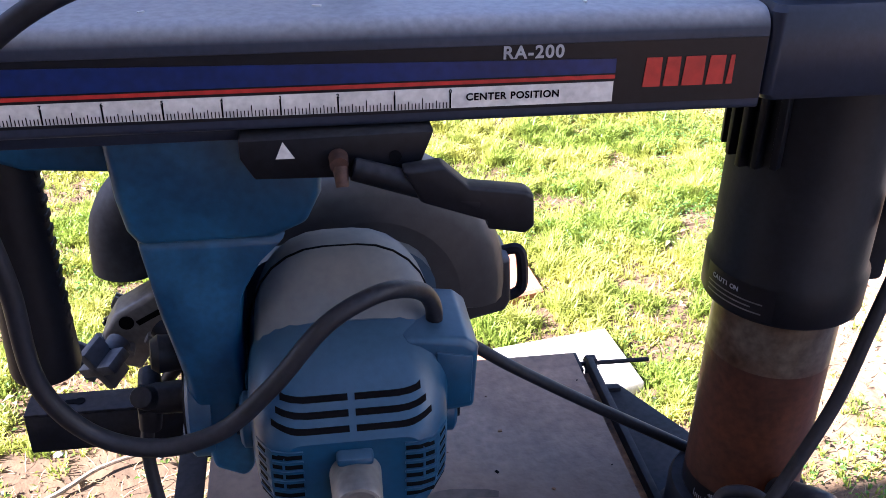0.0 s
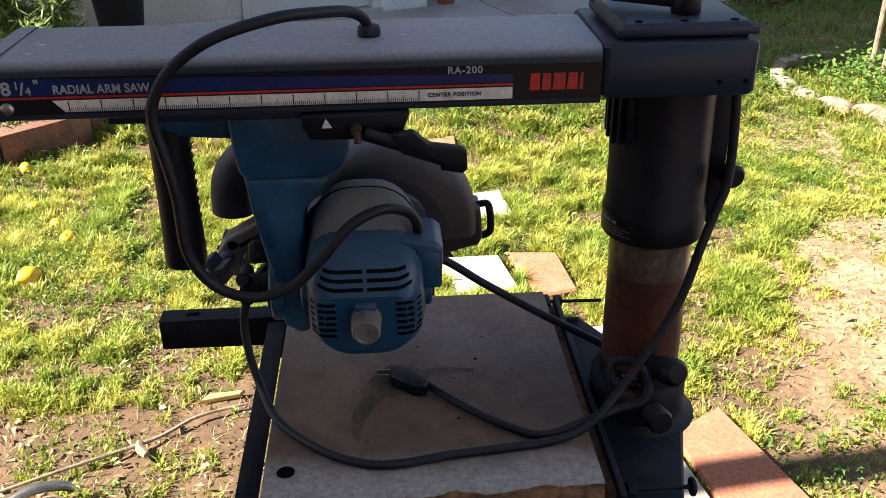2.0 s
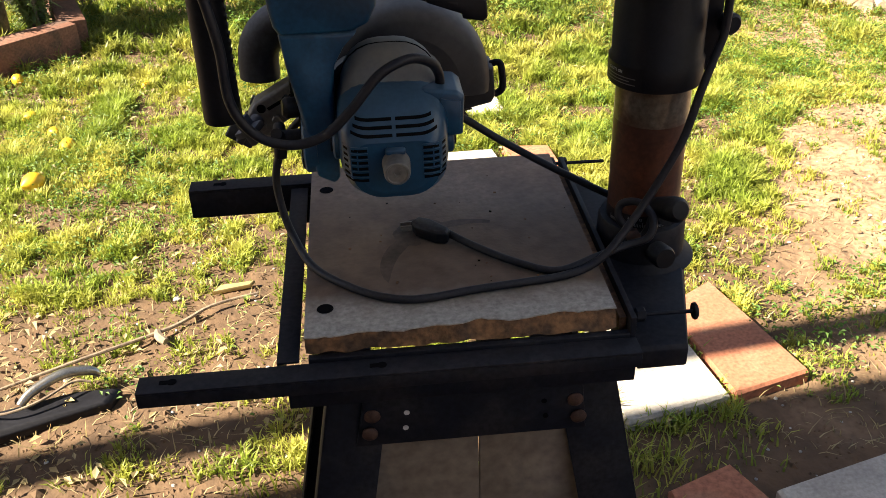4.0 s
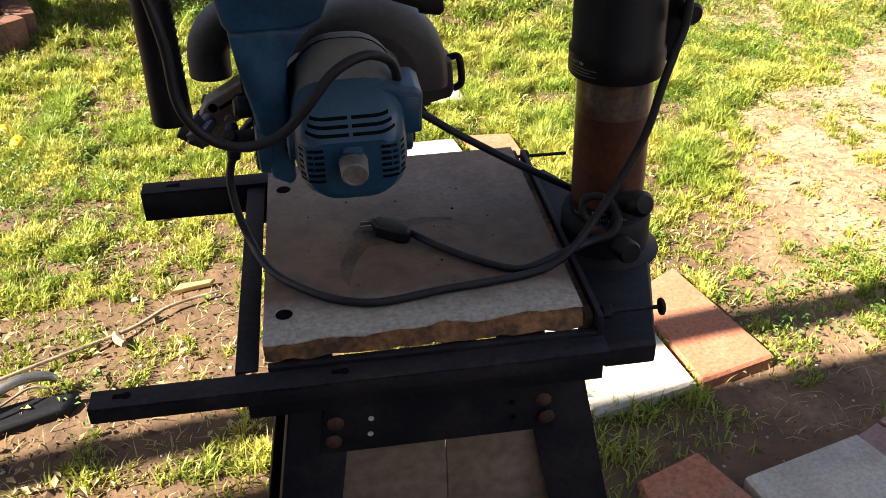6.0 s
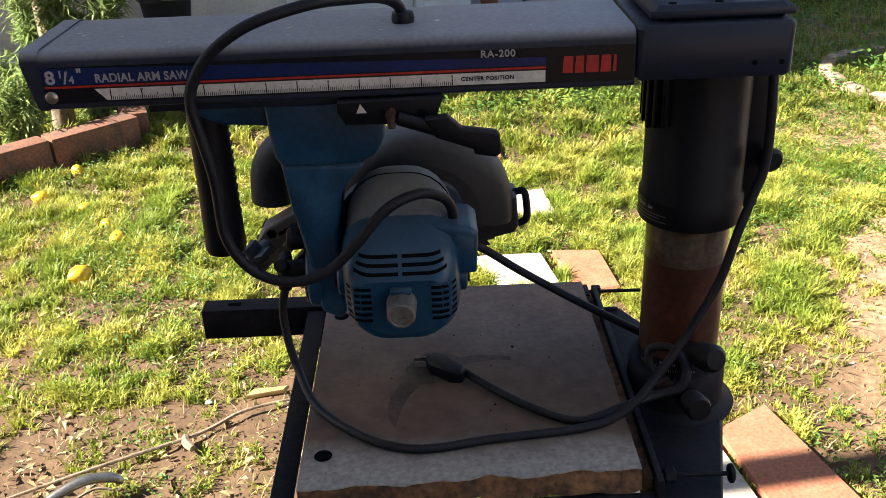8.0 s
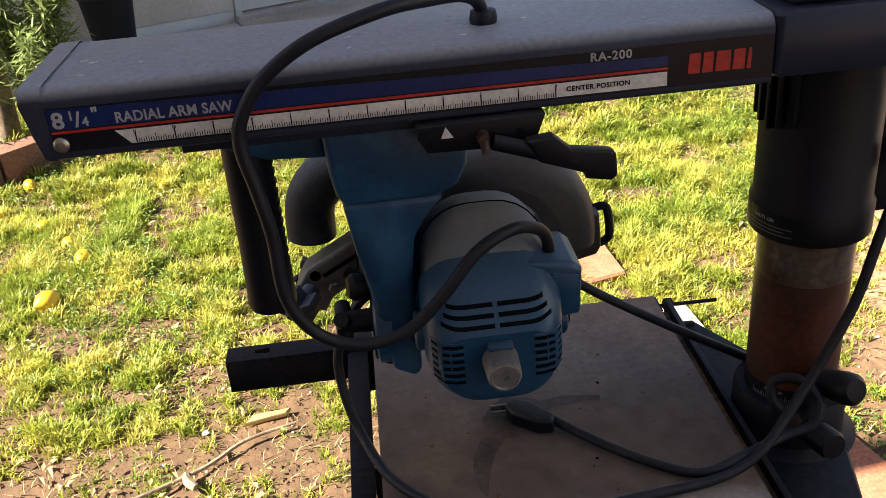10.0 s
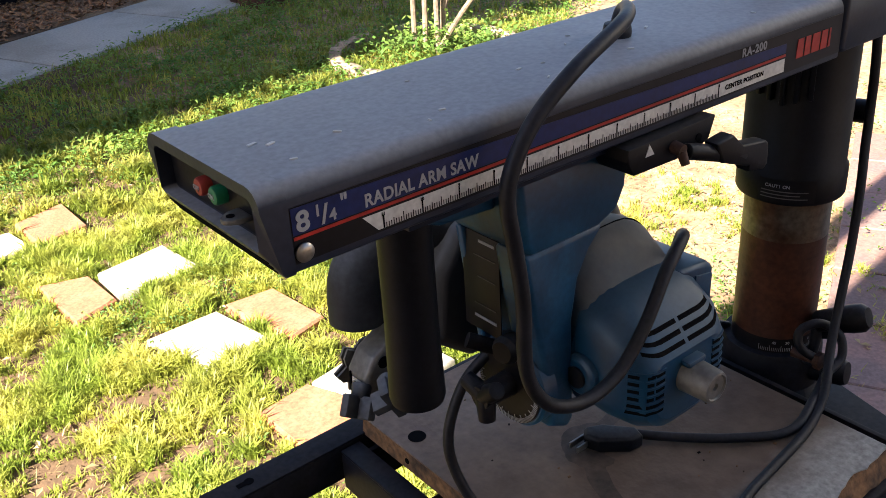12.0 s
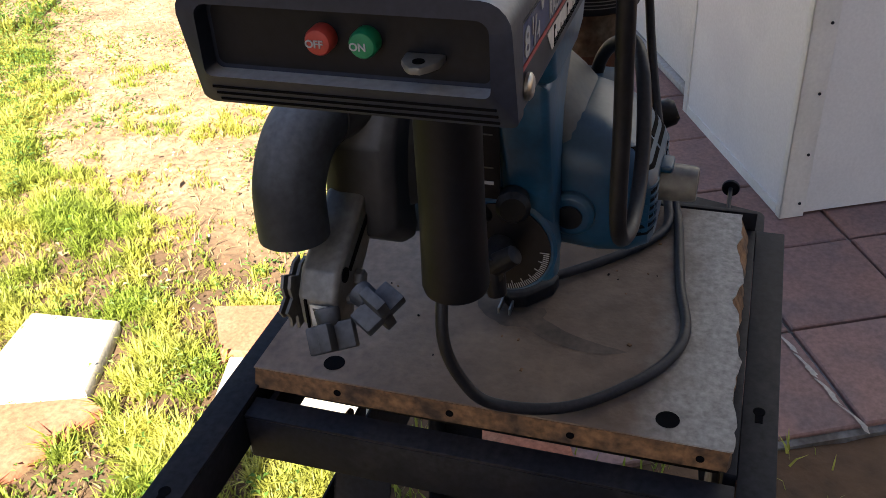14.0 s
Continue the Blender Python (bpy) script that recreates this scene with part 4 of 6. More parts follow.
dial = part("bevel_dial", Shape().lathe([(0.036, 0), (0.036, 0.012), (0.034, 0.014), (0.020, 0.014)], (-0.128, 0.060, 0.805), (-1, 0, 0), 48), BLUE, saw)
part("dial_face", Shape().lathe([(0.0325, 0), (0.0325, 0.001), (0.024, 0.0012)], (-0.1425, 0.060, 0.805), (-1, 0, 0), 48), DECAL_BLACK, dial)
dm = Shape()
for k in range(61):
    a = radians(k * 3)
    dm.box(-0.1446, -0.1442, -0.0003, 0.0003, -0.0318, -0.0280 if k % 5 else -0.0255, Matrix.Translation((0, 0.060, 0.805)) @ Matrix.Rotation(a - math.pi / 2, 4, "X"))
tagged(part("dial_mark_band", dm, SILVER_INK, dial, smooth=False), kind="stuff")
bk = part("bevel_knob", Shape().rod((-0.143, 0.060, 0.805), (-0.172, 0.060, 0.805), 0.010, 0.009, 18), BLACK_PLASTIC, saw, "black three-lobed bevel knob")
for a in (20, 140, 260):
    d = Vector((0, math.cos(radians(a)), math.sin(radians(a))))
    part("lobe", Shape().rod(Vector((-0.166, 0.060, 0.805)), Vector((-0.168, 0.060, 0.805)) + d * 0.020, 0.008, 0.0065, 12), BLACK_PLASTIC, bk, bevel=0.001)
part("stop_pin", Shape().lathe([(0.006, 0), (0.010, 0.004), (0.011, 0.016), (0.008, 0.020)], (-0.140, 0.052, 0.842), (-1, -0.2, 0.1), 18).rod((-0.14, 0.07, 0.828), (-0.16, 0.085, 0.838), 0.006, 0.006, 12), BLACK_PLASTIC, saw)

# grip
grip = part("grip", Shape().lathe([(0.0185, 0), (0.0195, 0.004), (0.0190, 0.020), (0.0180, 0.060), (0.0178, 0.130), (0.0178, 0.156), (0.010, 0.158)], (-0.221, 0.066, 0.828), (0, 0, 1), 36), BLACK_PLASTIC, saw, "black moulded pull handle")
for k in range(14):
    part("finger_rib", Shape().box(0.0165, 0.0187, -0.005, 0.005, 0.838 + k * 0.0085, 0.8425 + k * 0.0085, Matrix.Translation((-0.221, 0.066, 0))), BLACK_PLASTIC, grip, bevel=0.001)
part("grip_arm", Shape().prism([(-0.240, 0.9835), (-0.240, 0.972), (-0.205, 0.958), (-0.160, 0.955), (-0.160, 0.9835)], "y", 0.048, 0.086, 0.002, 0.002), BLUE, saw, bevel=0.001)

# motor: axis along y
MX, MZ = -0.0515, 0.832


def soft_box(hw, up, down, r_top, r_low, k=6):
    """A rounded motor section about the axis: half width, height above and below."""
    out = []
    for cx, cz, a0, r in ((hw - r_low, -down + r_low, -90, r_low), (hw - r_top, up - r_top, 0, r_top), (-hw + r_top, up - r_top, 90, r_top), (-hw + r_low, -down + r_low, 180, r_low)):
        out += [(MX + cx + r * math.cos(radians(a0 + 90 * i / k)), MZ + cz + r * math.sin(radians(a0 + 90 * i / k))) for i in range(k + 1)]
    return out


def loft(sections, closed=True):
    """Sections (y, outline) of one length, skinned along y."""
    c, v, f = len(sections[0][1]), [], []
    for y, out in sections:
        v += [(a, y, b) for a, b in out]
    for k in range(len(sections) - 1):
        f += [(k * c + j, k * c + (j + 1) % c, (k + 1) * c + (j + 1) % c, (k + 1) * c + j) for j in range(c)]
    f += [tuple(range(c)), tuple(range((len(sections) - 1) * c, len(sections) * c))[::-1]]
    return Shape().add(v, [tuple(reversed(q)) for q in f])


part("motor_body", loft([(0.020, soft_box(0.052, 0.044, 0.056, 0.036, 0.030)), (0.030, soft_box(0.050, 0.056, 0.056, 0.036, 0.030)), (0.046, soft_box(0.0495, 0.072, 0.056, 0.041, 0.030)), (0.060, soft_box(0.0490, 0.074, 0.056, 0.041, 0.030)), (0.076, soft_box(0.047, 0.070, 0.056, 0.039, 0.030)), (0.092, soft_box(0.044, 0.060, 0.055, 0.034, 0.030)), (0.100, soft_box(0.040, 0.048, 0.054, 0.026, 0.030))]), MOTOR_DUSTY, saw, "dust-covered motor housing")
part("housing_seam", loft([(0.0500, soft_box(0.0497, 0.0731, 0.050, 0.040, 0.030)), (0.0508, soft_box(0.0497, 0.0732, 0.050, 0.040, 0.030))]), INK_RECESS, saw)
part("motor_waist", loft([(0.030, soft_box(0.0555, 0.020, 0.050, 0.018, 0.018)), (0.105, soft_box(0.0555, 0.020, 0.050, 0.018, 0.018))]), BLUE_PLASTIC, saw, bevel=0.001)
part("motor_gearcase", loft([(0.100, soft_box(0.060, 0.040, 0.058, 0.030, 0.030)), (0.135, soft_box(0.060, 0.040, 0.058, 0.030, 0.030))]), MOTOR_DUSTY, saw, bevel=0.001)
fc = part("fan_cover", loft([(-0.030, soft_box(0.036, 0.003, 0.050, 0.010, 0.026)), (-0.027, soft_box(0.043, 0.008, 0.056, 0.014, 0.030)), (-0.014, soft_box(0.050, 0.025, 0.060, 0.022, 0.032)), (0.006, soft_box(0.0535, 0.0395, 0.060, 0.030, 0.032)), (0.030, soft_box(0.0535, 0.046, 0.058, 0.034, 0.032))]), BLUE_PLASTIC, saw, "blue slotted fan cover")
COVER_SECTIONS = [(-0.030, 0.036, 0.003, 0.050, 0.010, 0.026), (-0.027, 0.043, 0.008, 0.056, 0.014, 0.030), (-0.014, 0.050, 0.025, 0.060, 0.022, 0.032),
                  (0.006, 0.0535, 0.0395, 0.060, 0.030, 0.032), (0.030, 0.0535, 0.046, 0.058, 0.034, 0.032)]


def cover_depth(u, z):
    """How far forward the fan cover's skin lies at an offset across and a height about the axis."""
    def inside(y):
        for a, b in zip(COVER_SECTIONS, COVER_SECTIONS[1:]):
            if a[0] <= y <= b[0]:
                t = (y - a[0]) / (b[0] - a[0])
                hw, up, dn, rt, rl = (p + (q - p) * t for p, q in zip(a[1:], b[1:]))
                if abs(u) > hw or z > up or z < -dn:
                    return False
                high = z > up - rt
                r = rt if high else rl
                cx, cz = abs(u) - (hw - r), (z - (up - r)) if high else (-z - (dn - r))
                return not (cx > 0 and cz > 0 and math.hypot(cx, cz) > r)
        return False
    y = -0.030
    while y < 0.03 and not inside(y):
        y += 0.0005
    return y


def on_cover(u0, u1, z_of, half, out, n=9):
    """A narrow strip that follows the cover's skin, with its edges folded in."""
    v, f = [], []
    for k in range(n):
        u = u0 + (u1 - u0) * k / (n - 1)
        z = z_of(u)
        y = min(cover_depth(u, z), cover_depth(u, z - half))
        v += [(MX + u, cover_depth(u, z + half) + 0.002, MZ + z + half), (MX + u, cover_depth(u, z + half) - out, MZ + z + half), (MX + u, y - out, MZ + z - half), (MX + u, y + 0.002, MZ + z - half)]
    for k in range(n - 1):
        f += [(4 * k + a, 4 * k + b, 4 * k + 4 + b, 4 * k + 4 + a) for a, b in ((0, 1), (1, 2), (2, 3))]
    return Shape().add(v, f + [(0, 1, 2, 3), (4 * n - 1, 4 * n - 2, 4 * n - 3, 4 * n - 4)])


for k in range(3):     # long vent slots across the sloping shoulder, black strips painted for their inner shade
    z0 = 0.0215 - 0.0064 * k
    hw = 0.036 + 0.0025 * k
    for s in (-1, 1):
        shape_z = lambda u: z0 + 0.004 * max(0, (abs(u) - 0.022) / 0.02) ** 2
        part("vent_slot", on_cover(s * 0.0018, s * hw, shape_z, 0.0013, 0.0007, 13), INK_RECESS, fc)
for s in (-1, 1):
    for k in range(6):
        z0 = -0.004 - 0.0062 * k
        part("vent_slot", on_cover(s * 0.0265, s * 0.0490, lambda u: z0, 0.0014, 0.0004, 7), INK_RECESS, fc)
        part("vent_rib", on_cover(s * 0.0260, s * 0.0495, lambda u: z0 + 0.0029, 0.0008, 0.0012, 7), BLUE_PLASTIC, fc)
    part("brush_boss", Shape().lathe([(0.016, 0), (0.016, 0.010), (0.013, 0.012), (0.009, 0.0122)], (MX + s * 0.048, 0.022, MZ - 0.018), (s, 0, 0), 24), BLUE_PLASTIC, saw, bevel=0.0006)
    part("brush_cap", Shape().lathe([(0.0085, 0), (0.0085, 0.002), (0.003, 0.0022)], (MX + s * 0.0602, 0.022, MZ - 0.018), (s, 0, 0), 20), BLACK_PLASTIC, saw)
part("shaft_guard", Shape().lathe([(0.0135, 0), (0.0125, 0.022), (0.0115, 0.0245), (0.0100, 0.0250), (0.0092, 0.0235), (0.003, 0.0235), (0.0025, 0.0215), (0.0008, 0.0215)], (MX, -0.030, MZ - 0.018), (0, -1, 0), 36), GREY_METAL, saw, "worn grey steel shaft cover")
part("shaft_lip", Shape().box(MX - 0.0095, MX + 0.0095, -0.038, -0.028, MZ - 0.007, MZ - 0.002), BLUE_PLASTIC, saw, bevel=0.002)
part("wire_box", Shape().prism([(-0.020, 0.818), (0.017, 0.822), (0.019, 0.862), (0.012, 0.868), (-0.022, 0.872)], "y", 0.004, 0.060, 0.003, 0.003), BLUE_PLASTIC, saw, "blue terminal box", bevel=0.0015)
part("box_cover", Shape().prism([(-0.0045, 0.826), (0.0145, 0.828), (0.0150, 0.858), (-0.0045, 0.862)], "y", 0.0025, 0.0045), BLUE_PLASTIC, saw, bevel=0.0006)
part("nameplate", Shape().add([(MX + u, 0.0225 + dy, MZ + z) for dy, z in ((-0.002, 0.0415), (0.0055, 0.0475)) for u in (-0.024, 0.020)], [(0, 1, 3, 2)]), DECAL_RED, saw, smooth=False)

# blade and guard
GX, GZ, GR = -0.031, 0.826, 0.093
guard_profile = [(0.114, 0.034), (0.117, 0.018), (0.123, 0.008), (0.132, 0.002), (0.142, 0.0), (0.160, 0.0), (0.170, 0.003), (0.178, 0.010), (0.183, 0.022), (0.185, 0.036)]
steps, v, f = range(-8, 189, 7), [], []
for y, inset in guard_profile:
    v += [(GX + (GR - inset) * math.cos(radians(a)), y, GZ + (GR - inset) * math.sin(radians(a))) for a in steps]
c = len(steps)
for k in range(len(guard_profile) - 1):
    f += [(k * c + j, (k + 1) * c + j, (k + 1) * c + j + 1, k * c + j + 1) for j in range(c - 1)] + [(k * c, k * c + c - 1, (k + 1) * c + c - 1, (k + 1) * c)]
f += [tuple(range(c))[::-1], tuple(range((len(guard_profile) - 1) * c, len(guard_profile) * c))]
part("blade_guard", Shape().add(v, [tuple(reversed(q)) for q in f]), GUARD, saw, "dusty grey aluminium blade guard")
part("guard_nose", Shape().prism([(-0.152, 0.806), (-0.112, 0.776), (-0.094, 0.800), (-0.090, 0.908), (-0.124, 0.897), (-0.146, 0.868)], "y", 0.130, 0.180, 0.008, 0.010), GUARD, saw, bevel=0.003)
blade = []
for k in range(60):
    a0 = 2 * math.pi * k / 60
    blade += [(GX + 0.087 * math.cos(a0), GZ + 0.087 * math.sin(a0)), (GX + 0.080 * math.cos(a0 + 0.03), GZ + 0.080 * math.sin(a0 + 0.03))]
part("saw_blade", Shape().prism(blade, "y", 0.156, 0.1585), BLADE, saw, "rust-stained toothed saw blade", smooth=False)
part("guard_bracket", Shape().prism([(0.002, 0.828), (0.052, 0.840), (0.066, 0.838), (0.068, 0.804), (0.064, 0.796), (0.010, 0.784)], "y", 0.138, 0.178, 0.003, 0.003), GUARD, saw, bevel=0.0015)
part("bracket_loop", Shape().tube([(0.064, 0.155, 0.836), (0.074, 0.152, 0.838), (0.077, 0.150, 0.826), (0.077, 0.150, 0.808), (0.068, 0.150, 0.802)], 0.004, 8), BLACK_STEEL, saw)
part("dust_elbow", Shape().tube([(-0.085, 0.160, 0.872), (-0.130, 0.170, 0.892), (-0.166, 0.178, 0.888), (-0.188, 0.181, 0.864), (-0.192, 0.181, 0.828)], [0.022, 0.0225, 0.023, 0.0225, 0.0225], 28, 8), ELBOW, saw, "dusty black rubber dust elbow")
part("elbow_cuff", Shape().tube([(-0.100, 0.163, 0.880), (-0.130, 0.170, 0.8925), (-0.150, 0.1745, 0.8935)], [0.0240, 0.0250, 0.0240], 28, 6), GUARD, saw)
# anti-kickback holder at the guard's front
holder = part("kickback_holder", Shape().prism([(-0.150, 0.846), (-0.146, 0.826), (-0.168, 0.806), (-0.192, 0.792), (-0.202, 0.776), (-0.222, 0.783), (-0.224, 0.806), (-0.214, 0.822), (-0.196, 0.832), (-0.160, 0.852)], "y", 0.150, 0.177, 0.003, 0.003), GREY_METAL, saw, "grey cast anti-kickback holder", bevel=0.0015)
holder.location = (0.014, 0.0, -0.014)
part("holder_label", Shape().box(-0.2250, -0.2243, 0.1535, 0.1680, 0.7860, 0.8030), DECAL_WHITE, holder, smooth=False)
part("label_bar", Shape().box(-0.2255, -0.2251, 0.1555, 0.1660, 0.7985, 0.8005), FAINT, holder, smooth=False)
part("holder_slot", Shape().prism([(-0.200, 0.8165), (-0.198, 0.8135), (-0.158, 0.8350), (-0.160, 0.8385)], "y", 0.1490, 0.1502), INK_RECESS, holder, smooth=False)
part("holder_slot", Shape().prism([(-0.2252, 0.1700), (-0.2235, 0.1700), (-0.2235, 0.1716), (-0.2252, 0.1716)], "z", 0.784, 0.806), INK_RECESS, holder, smooth=False)
part("notch", Shape().lathe([(0.0050, 0), (0.0050, 0.0012)], (-0.2062, 0.1502, 0.8160), (0, -1, 0), 18), INK_RECESS, holder)
part("holder_rod", Shape().rod((-0.206, 0.140, 0.797), (-0.206, 0.194, 0.797), 0.0035, seg=14), GREY_METAL, holder)
part("rod_nut", Shape().lathe([(0.0055, 0), (0.006, 0.001), (0.006, 0.005), (0.005, 0.006)], (-0.190, 0.150, 0.803), (0, -1, 0), 6), GREY_METAL, holder)
for yp in (0.1815, 0.1865):
    pawl = []
    for k in range(18):
        a, rr = 2 * math.pi * k / 18, (0.024, 0.021, 0.0155)[k % 3]
        pawl.append((-0.206 + rr * math.cos(a), 0.797 + rr * math.sin(a)))
    part("pawl", Shape().prism(pawl, "y", yp, yp + 0.002), GREY_METAL, holder, smooth=False)


def wing_knob(at, axis):
    k = Shape().rod(at, Vector(at) + Vector(axis) * 0.012, 0.0085, 0.0075, 14)
    m = Matrix.Translation(Vector(at) + Vector(axis) * 0.018) @ Vector(axis).to_track_quat("Z", "Y").to_matrix().to_4x4()
    for a in (0, 90):
        k.box(-0.016, 0.016, -0.004, 0.004, -0.008, 0.010, m @ Matrix.Rotation(radians(a + 25), 4, "Z"))
    return k


part("wing_knob", wing_knob((-0.208, 0.158, 0.786), Vector((-0.45, -0.30, -0.65)).normalized()), ELBOW, saw, "dusty black four-winged knob", bevel=0.0015)
part("wing_knob", wing_knob((-0.196, 0.140, 0.794), Vector((-0.45, -0.85, -0.25)).normalized()), ELBOW, saw, "dusty black four-winged knob", bevel=0.0015)

# cords
R = 0.0048
part("arm_cord", Shape().tube([(-0.040, 0.056, 1.040), (-0.042, 0.052, 1.055), (-0.055, 0.036, 1.066), (-0.080, 0.012, 1.071), (-0.111, -0.008, 1.072), (-0.156, -0.019, 1.061), (-0.188, -0.020, 1.041), (-0.206, -0.020, 1.018), (-0.211, -0.020, 0.997), (-0.206, -0.020, 0.966), (-0.201, -0.020, 0.930), (-0.199, -0.020, 0.880), (-0.181, -0.020, 0.848), (-0.151, -0.022, 0.8355), (-0.118, -0.022, 0.842), (-0.090, -0.020, 0.866), (-0.062, -0.014, 0.896), (-0.034, -0.004, 0.906), (-0.013, 0.012, 0.896), (-0.004, 0.022, 0.880), (-0.003, 0.026, 0.862)], R, 12, 7), RUBBER, saw, "dark motor cord from the arm")
part("cord_grommet", Shape().lathe([(0.0095, 0), (0.010, 0.004), (0.009, 0.009), (0.006, 0.010)], (-0.039, 0.056, 1.0405), (0, 0, 1), 20), RUBBER, saw)
part("supply_cord", Shape().tube([(0.279, 0.038, 0.998), (0.281, 0.035, 0.950), (0.280, 0.033, 0.903), (0.271, 0.028, 0.878), (0.258, 0.020, 0.845), (0.242, 0.012, 0.796), (0.215, 0.001, 0.751), (0.189, -0.010, 0.717), (0.163, -0.024, 0.692), (0.140, -0.031, 0.679), (0.112, -0.037, 0.6745), (0.070, -0.042, 0.6738), (0.020, -0.048, 0.6738), (-0.029, -0.057, 0.6738), (-0.063, -0.053, 0.6738), (-0.100, -0.032, 0.6742), (-0.143, 0.013, 0.6755), (-0.166, 0.062, 0.688), (-0.177, 0.082, 0.718), (-0.178, 0.092, 0.755), (-0.160, 0.092, 0.796), (-0.138, 0.082, 0.822)], R * 0.9, 12, 7), RUBBER, saw, "dark supply cord looped over the board")
part("plug_cord", Shape().tube([(-0.006, 0.074, 0.6775), (0.026, 0.040, 0.6742), (0.066, 0.000, 0.6742), (0.108, -0.026, 0.6745), (0.148, -0.022, 0.684), (0.184, -0.012, 0.690), (0.208, -0.012, 0.698), (0.214, -0.004, 0.716), (0.202, 0.010, 0.728), (0.186, 0.020, 0.722), (0.184, 0.016, 0.706), (0.200, 0.004, 0.690)], R * 0.9, 12, 7), RUBBER, saw, "dark plug cord coiled at the collar")
plug = part("plug", Shape().prism([(-0.036, 0.084), (-0.032, 0.070), (-0.010, 0.052), (0.002, 0.050), (0.006, 0.060), (-0.014, 0.086), (-0.028, 0.092)], "z", 0.6690, 0.6850, 0.003, 0.003), BLACK_PLASTIC, saw, "black three-pin plug", bevel=0.001)
for k in range(2):
    part("pin", Shape().box(-0.048, -0.030, 0.080 + k * 0.009, 0.0815 + k * 0.009, 0.673, 0.679), CHROME, plug)
part("rear_cord", Shape().tube([(-0.006, 0.100, 0.812), (0.027, 0.120, 0.790), (0.068, 0.122, 0.760), (0.123, 0.122, 0.724), (0.175, 0.118, 0.694), (0.205, 0.110, 0.680)], R * 0.9, 12, 7), RUBBER, saw)

# flecks of paint and litter on the arm
rngf = random.Random(9)
for k in range(15):
    x, y, r = rngf.uniform(-0.32, 0.12), rngf.uniform(0.018, 0.10), rngf.uniform(0.0006, 0.0016)
    a = rngf.uniform(0, 3.1)
    m = Matrix.Translation((x, y, AZ1)) @ Matrix.Rotation(a, 4, "Z")
    part("fleck", Shape().box(-r * 1.8, r * 1.8, -r * 0.7, r * 0.7, -0.0001, 0.0007, m), DECAL_WHITE, arm, smooth=False)
for k in range(30):
    x, y, r = rngf.uniform(-0.13, 0.15), rngf.uniform(-0.03, 0.22), rngf.uniform(0.0004, 0.0011)
    part("crumb", Shape().box(-r * 1.5, r * 1.5, -r, r, BZ + 0.0018, BZ + 0.0018 + r, Matrix.Translation((x, y, 0)) @ Matrix.Rotation(x * 90, 4, "Z")), BOARD_EDGE if k % 3 else INK_RECESS, board, smooth=False)

# ---- growing things ----
PAVERS = [[(v.co.x, v.co.y) for v in ob.data.vertices if v.co.z > 0] for ob in list(scene.objects) if ob.name.startswith("paver")]


def bare(x, y):
    """How bare the soil is, 0 to 1, from the beaten ground of the yard."""
    n = noise.noise((x * 2.3, y * 2.3, 11)) * 0.5 + noise.noise((x * 6.0, y * 6.0, 5)) * 0.45 + noise.noise((x * 15, y * 15, 15)) * 0.35
    w = 0.30 * noise.noise((x * 2.9, y * 2.9, 41)) + 0.10 * noise.noise((x * 9, y * 9, 43))

    def soft(d, wide=0.22):
        t = max(0.0, min(1.0, 0.5 + d / wide))
        return t * t * (3 - 2 * t)
    b = 0.20
    b = max(b, 0.84 * soft(x - 0.72 - 0.42 * (y - 0.94) - 0.55 * w) * soft(1.46 + 0.78 * (x - 0.9) + 0.55 * w - y))
    b = max(b, 0.80 * soft(-0.12 + w - x) * soft(1.16 + 1.2 * w - y))
    b = max(b, 0.55 * soft(0.20 - abs(x + 0.3)) * soft(1.55 - y))
    b = max(b, 0.66 * soft(0.32 + 0.5 * w - x) * soft(0.98 + 0.5 * w - y))
    b = max(b, (0.58 if x < 0 else 0.30) * soft(0.45 - y))
    if x < -0.45 and y > 1.2:
        b = max(b, 0.30)
    b = max(b, 0.34 * soft(x - 0.95 - w, 0.5) * soft(2.9 - y))
    return b + 0.72 * n


def on_paver(x, y, grow=0.012):
    for c in PAVERS:
        xs, ys = [p[0] for p in c], [p[1] for p in c]
        if min(xs) - 0.01 < x < max(xs) + 0.01 and min(ys) - 0.01 < y < max(ys) + 0.01:
            m = len(c) // 2
            ring = c[:m]
            cx, cy = sum(xs) / len(xs), sum(ys) / len(ys)
            inside = True
            for k in range(len(ring)):
                (x0, y0), (x1, y1) = ring[k], ring[(k + 1) % len(ring)]
                s = (x1 - x0) * (y - y0) - (y1 - y0) * (x - x0)
                sc = (x1 - x0) * (cy - y0) - (y1 - y0) * (cx - x0)
                ln = math.hypot(x1 - x0, y1 - y0) or 1
                if s * (1 if sc > 0 else -1) < grow * ln:
                    inside = False
            if inside:
                return True
    return False


def on_hard(x, y):
    """On the patio, the walk or the house's ground."""
    e1, e2 = x * E1.x + y * E1.y, x * E2.x + y * E2.y
    if e1 > 0.40 and e2 < -0.33:
        return True
    rel = Vector((x, y, 0)) - CORNER
    u, w = rel.dot(H1), rel.dot(H2)
    return w > -0.70 and (u < 2.26 or w > -0.25)


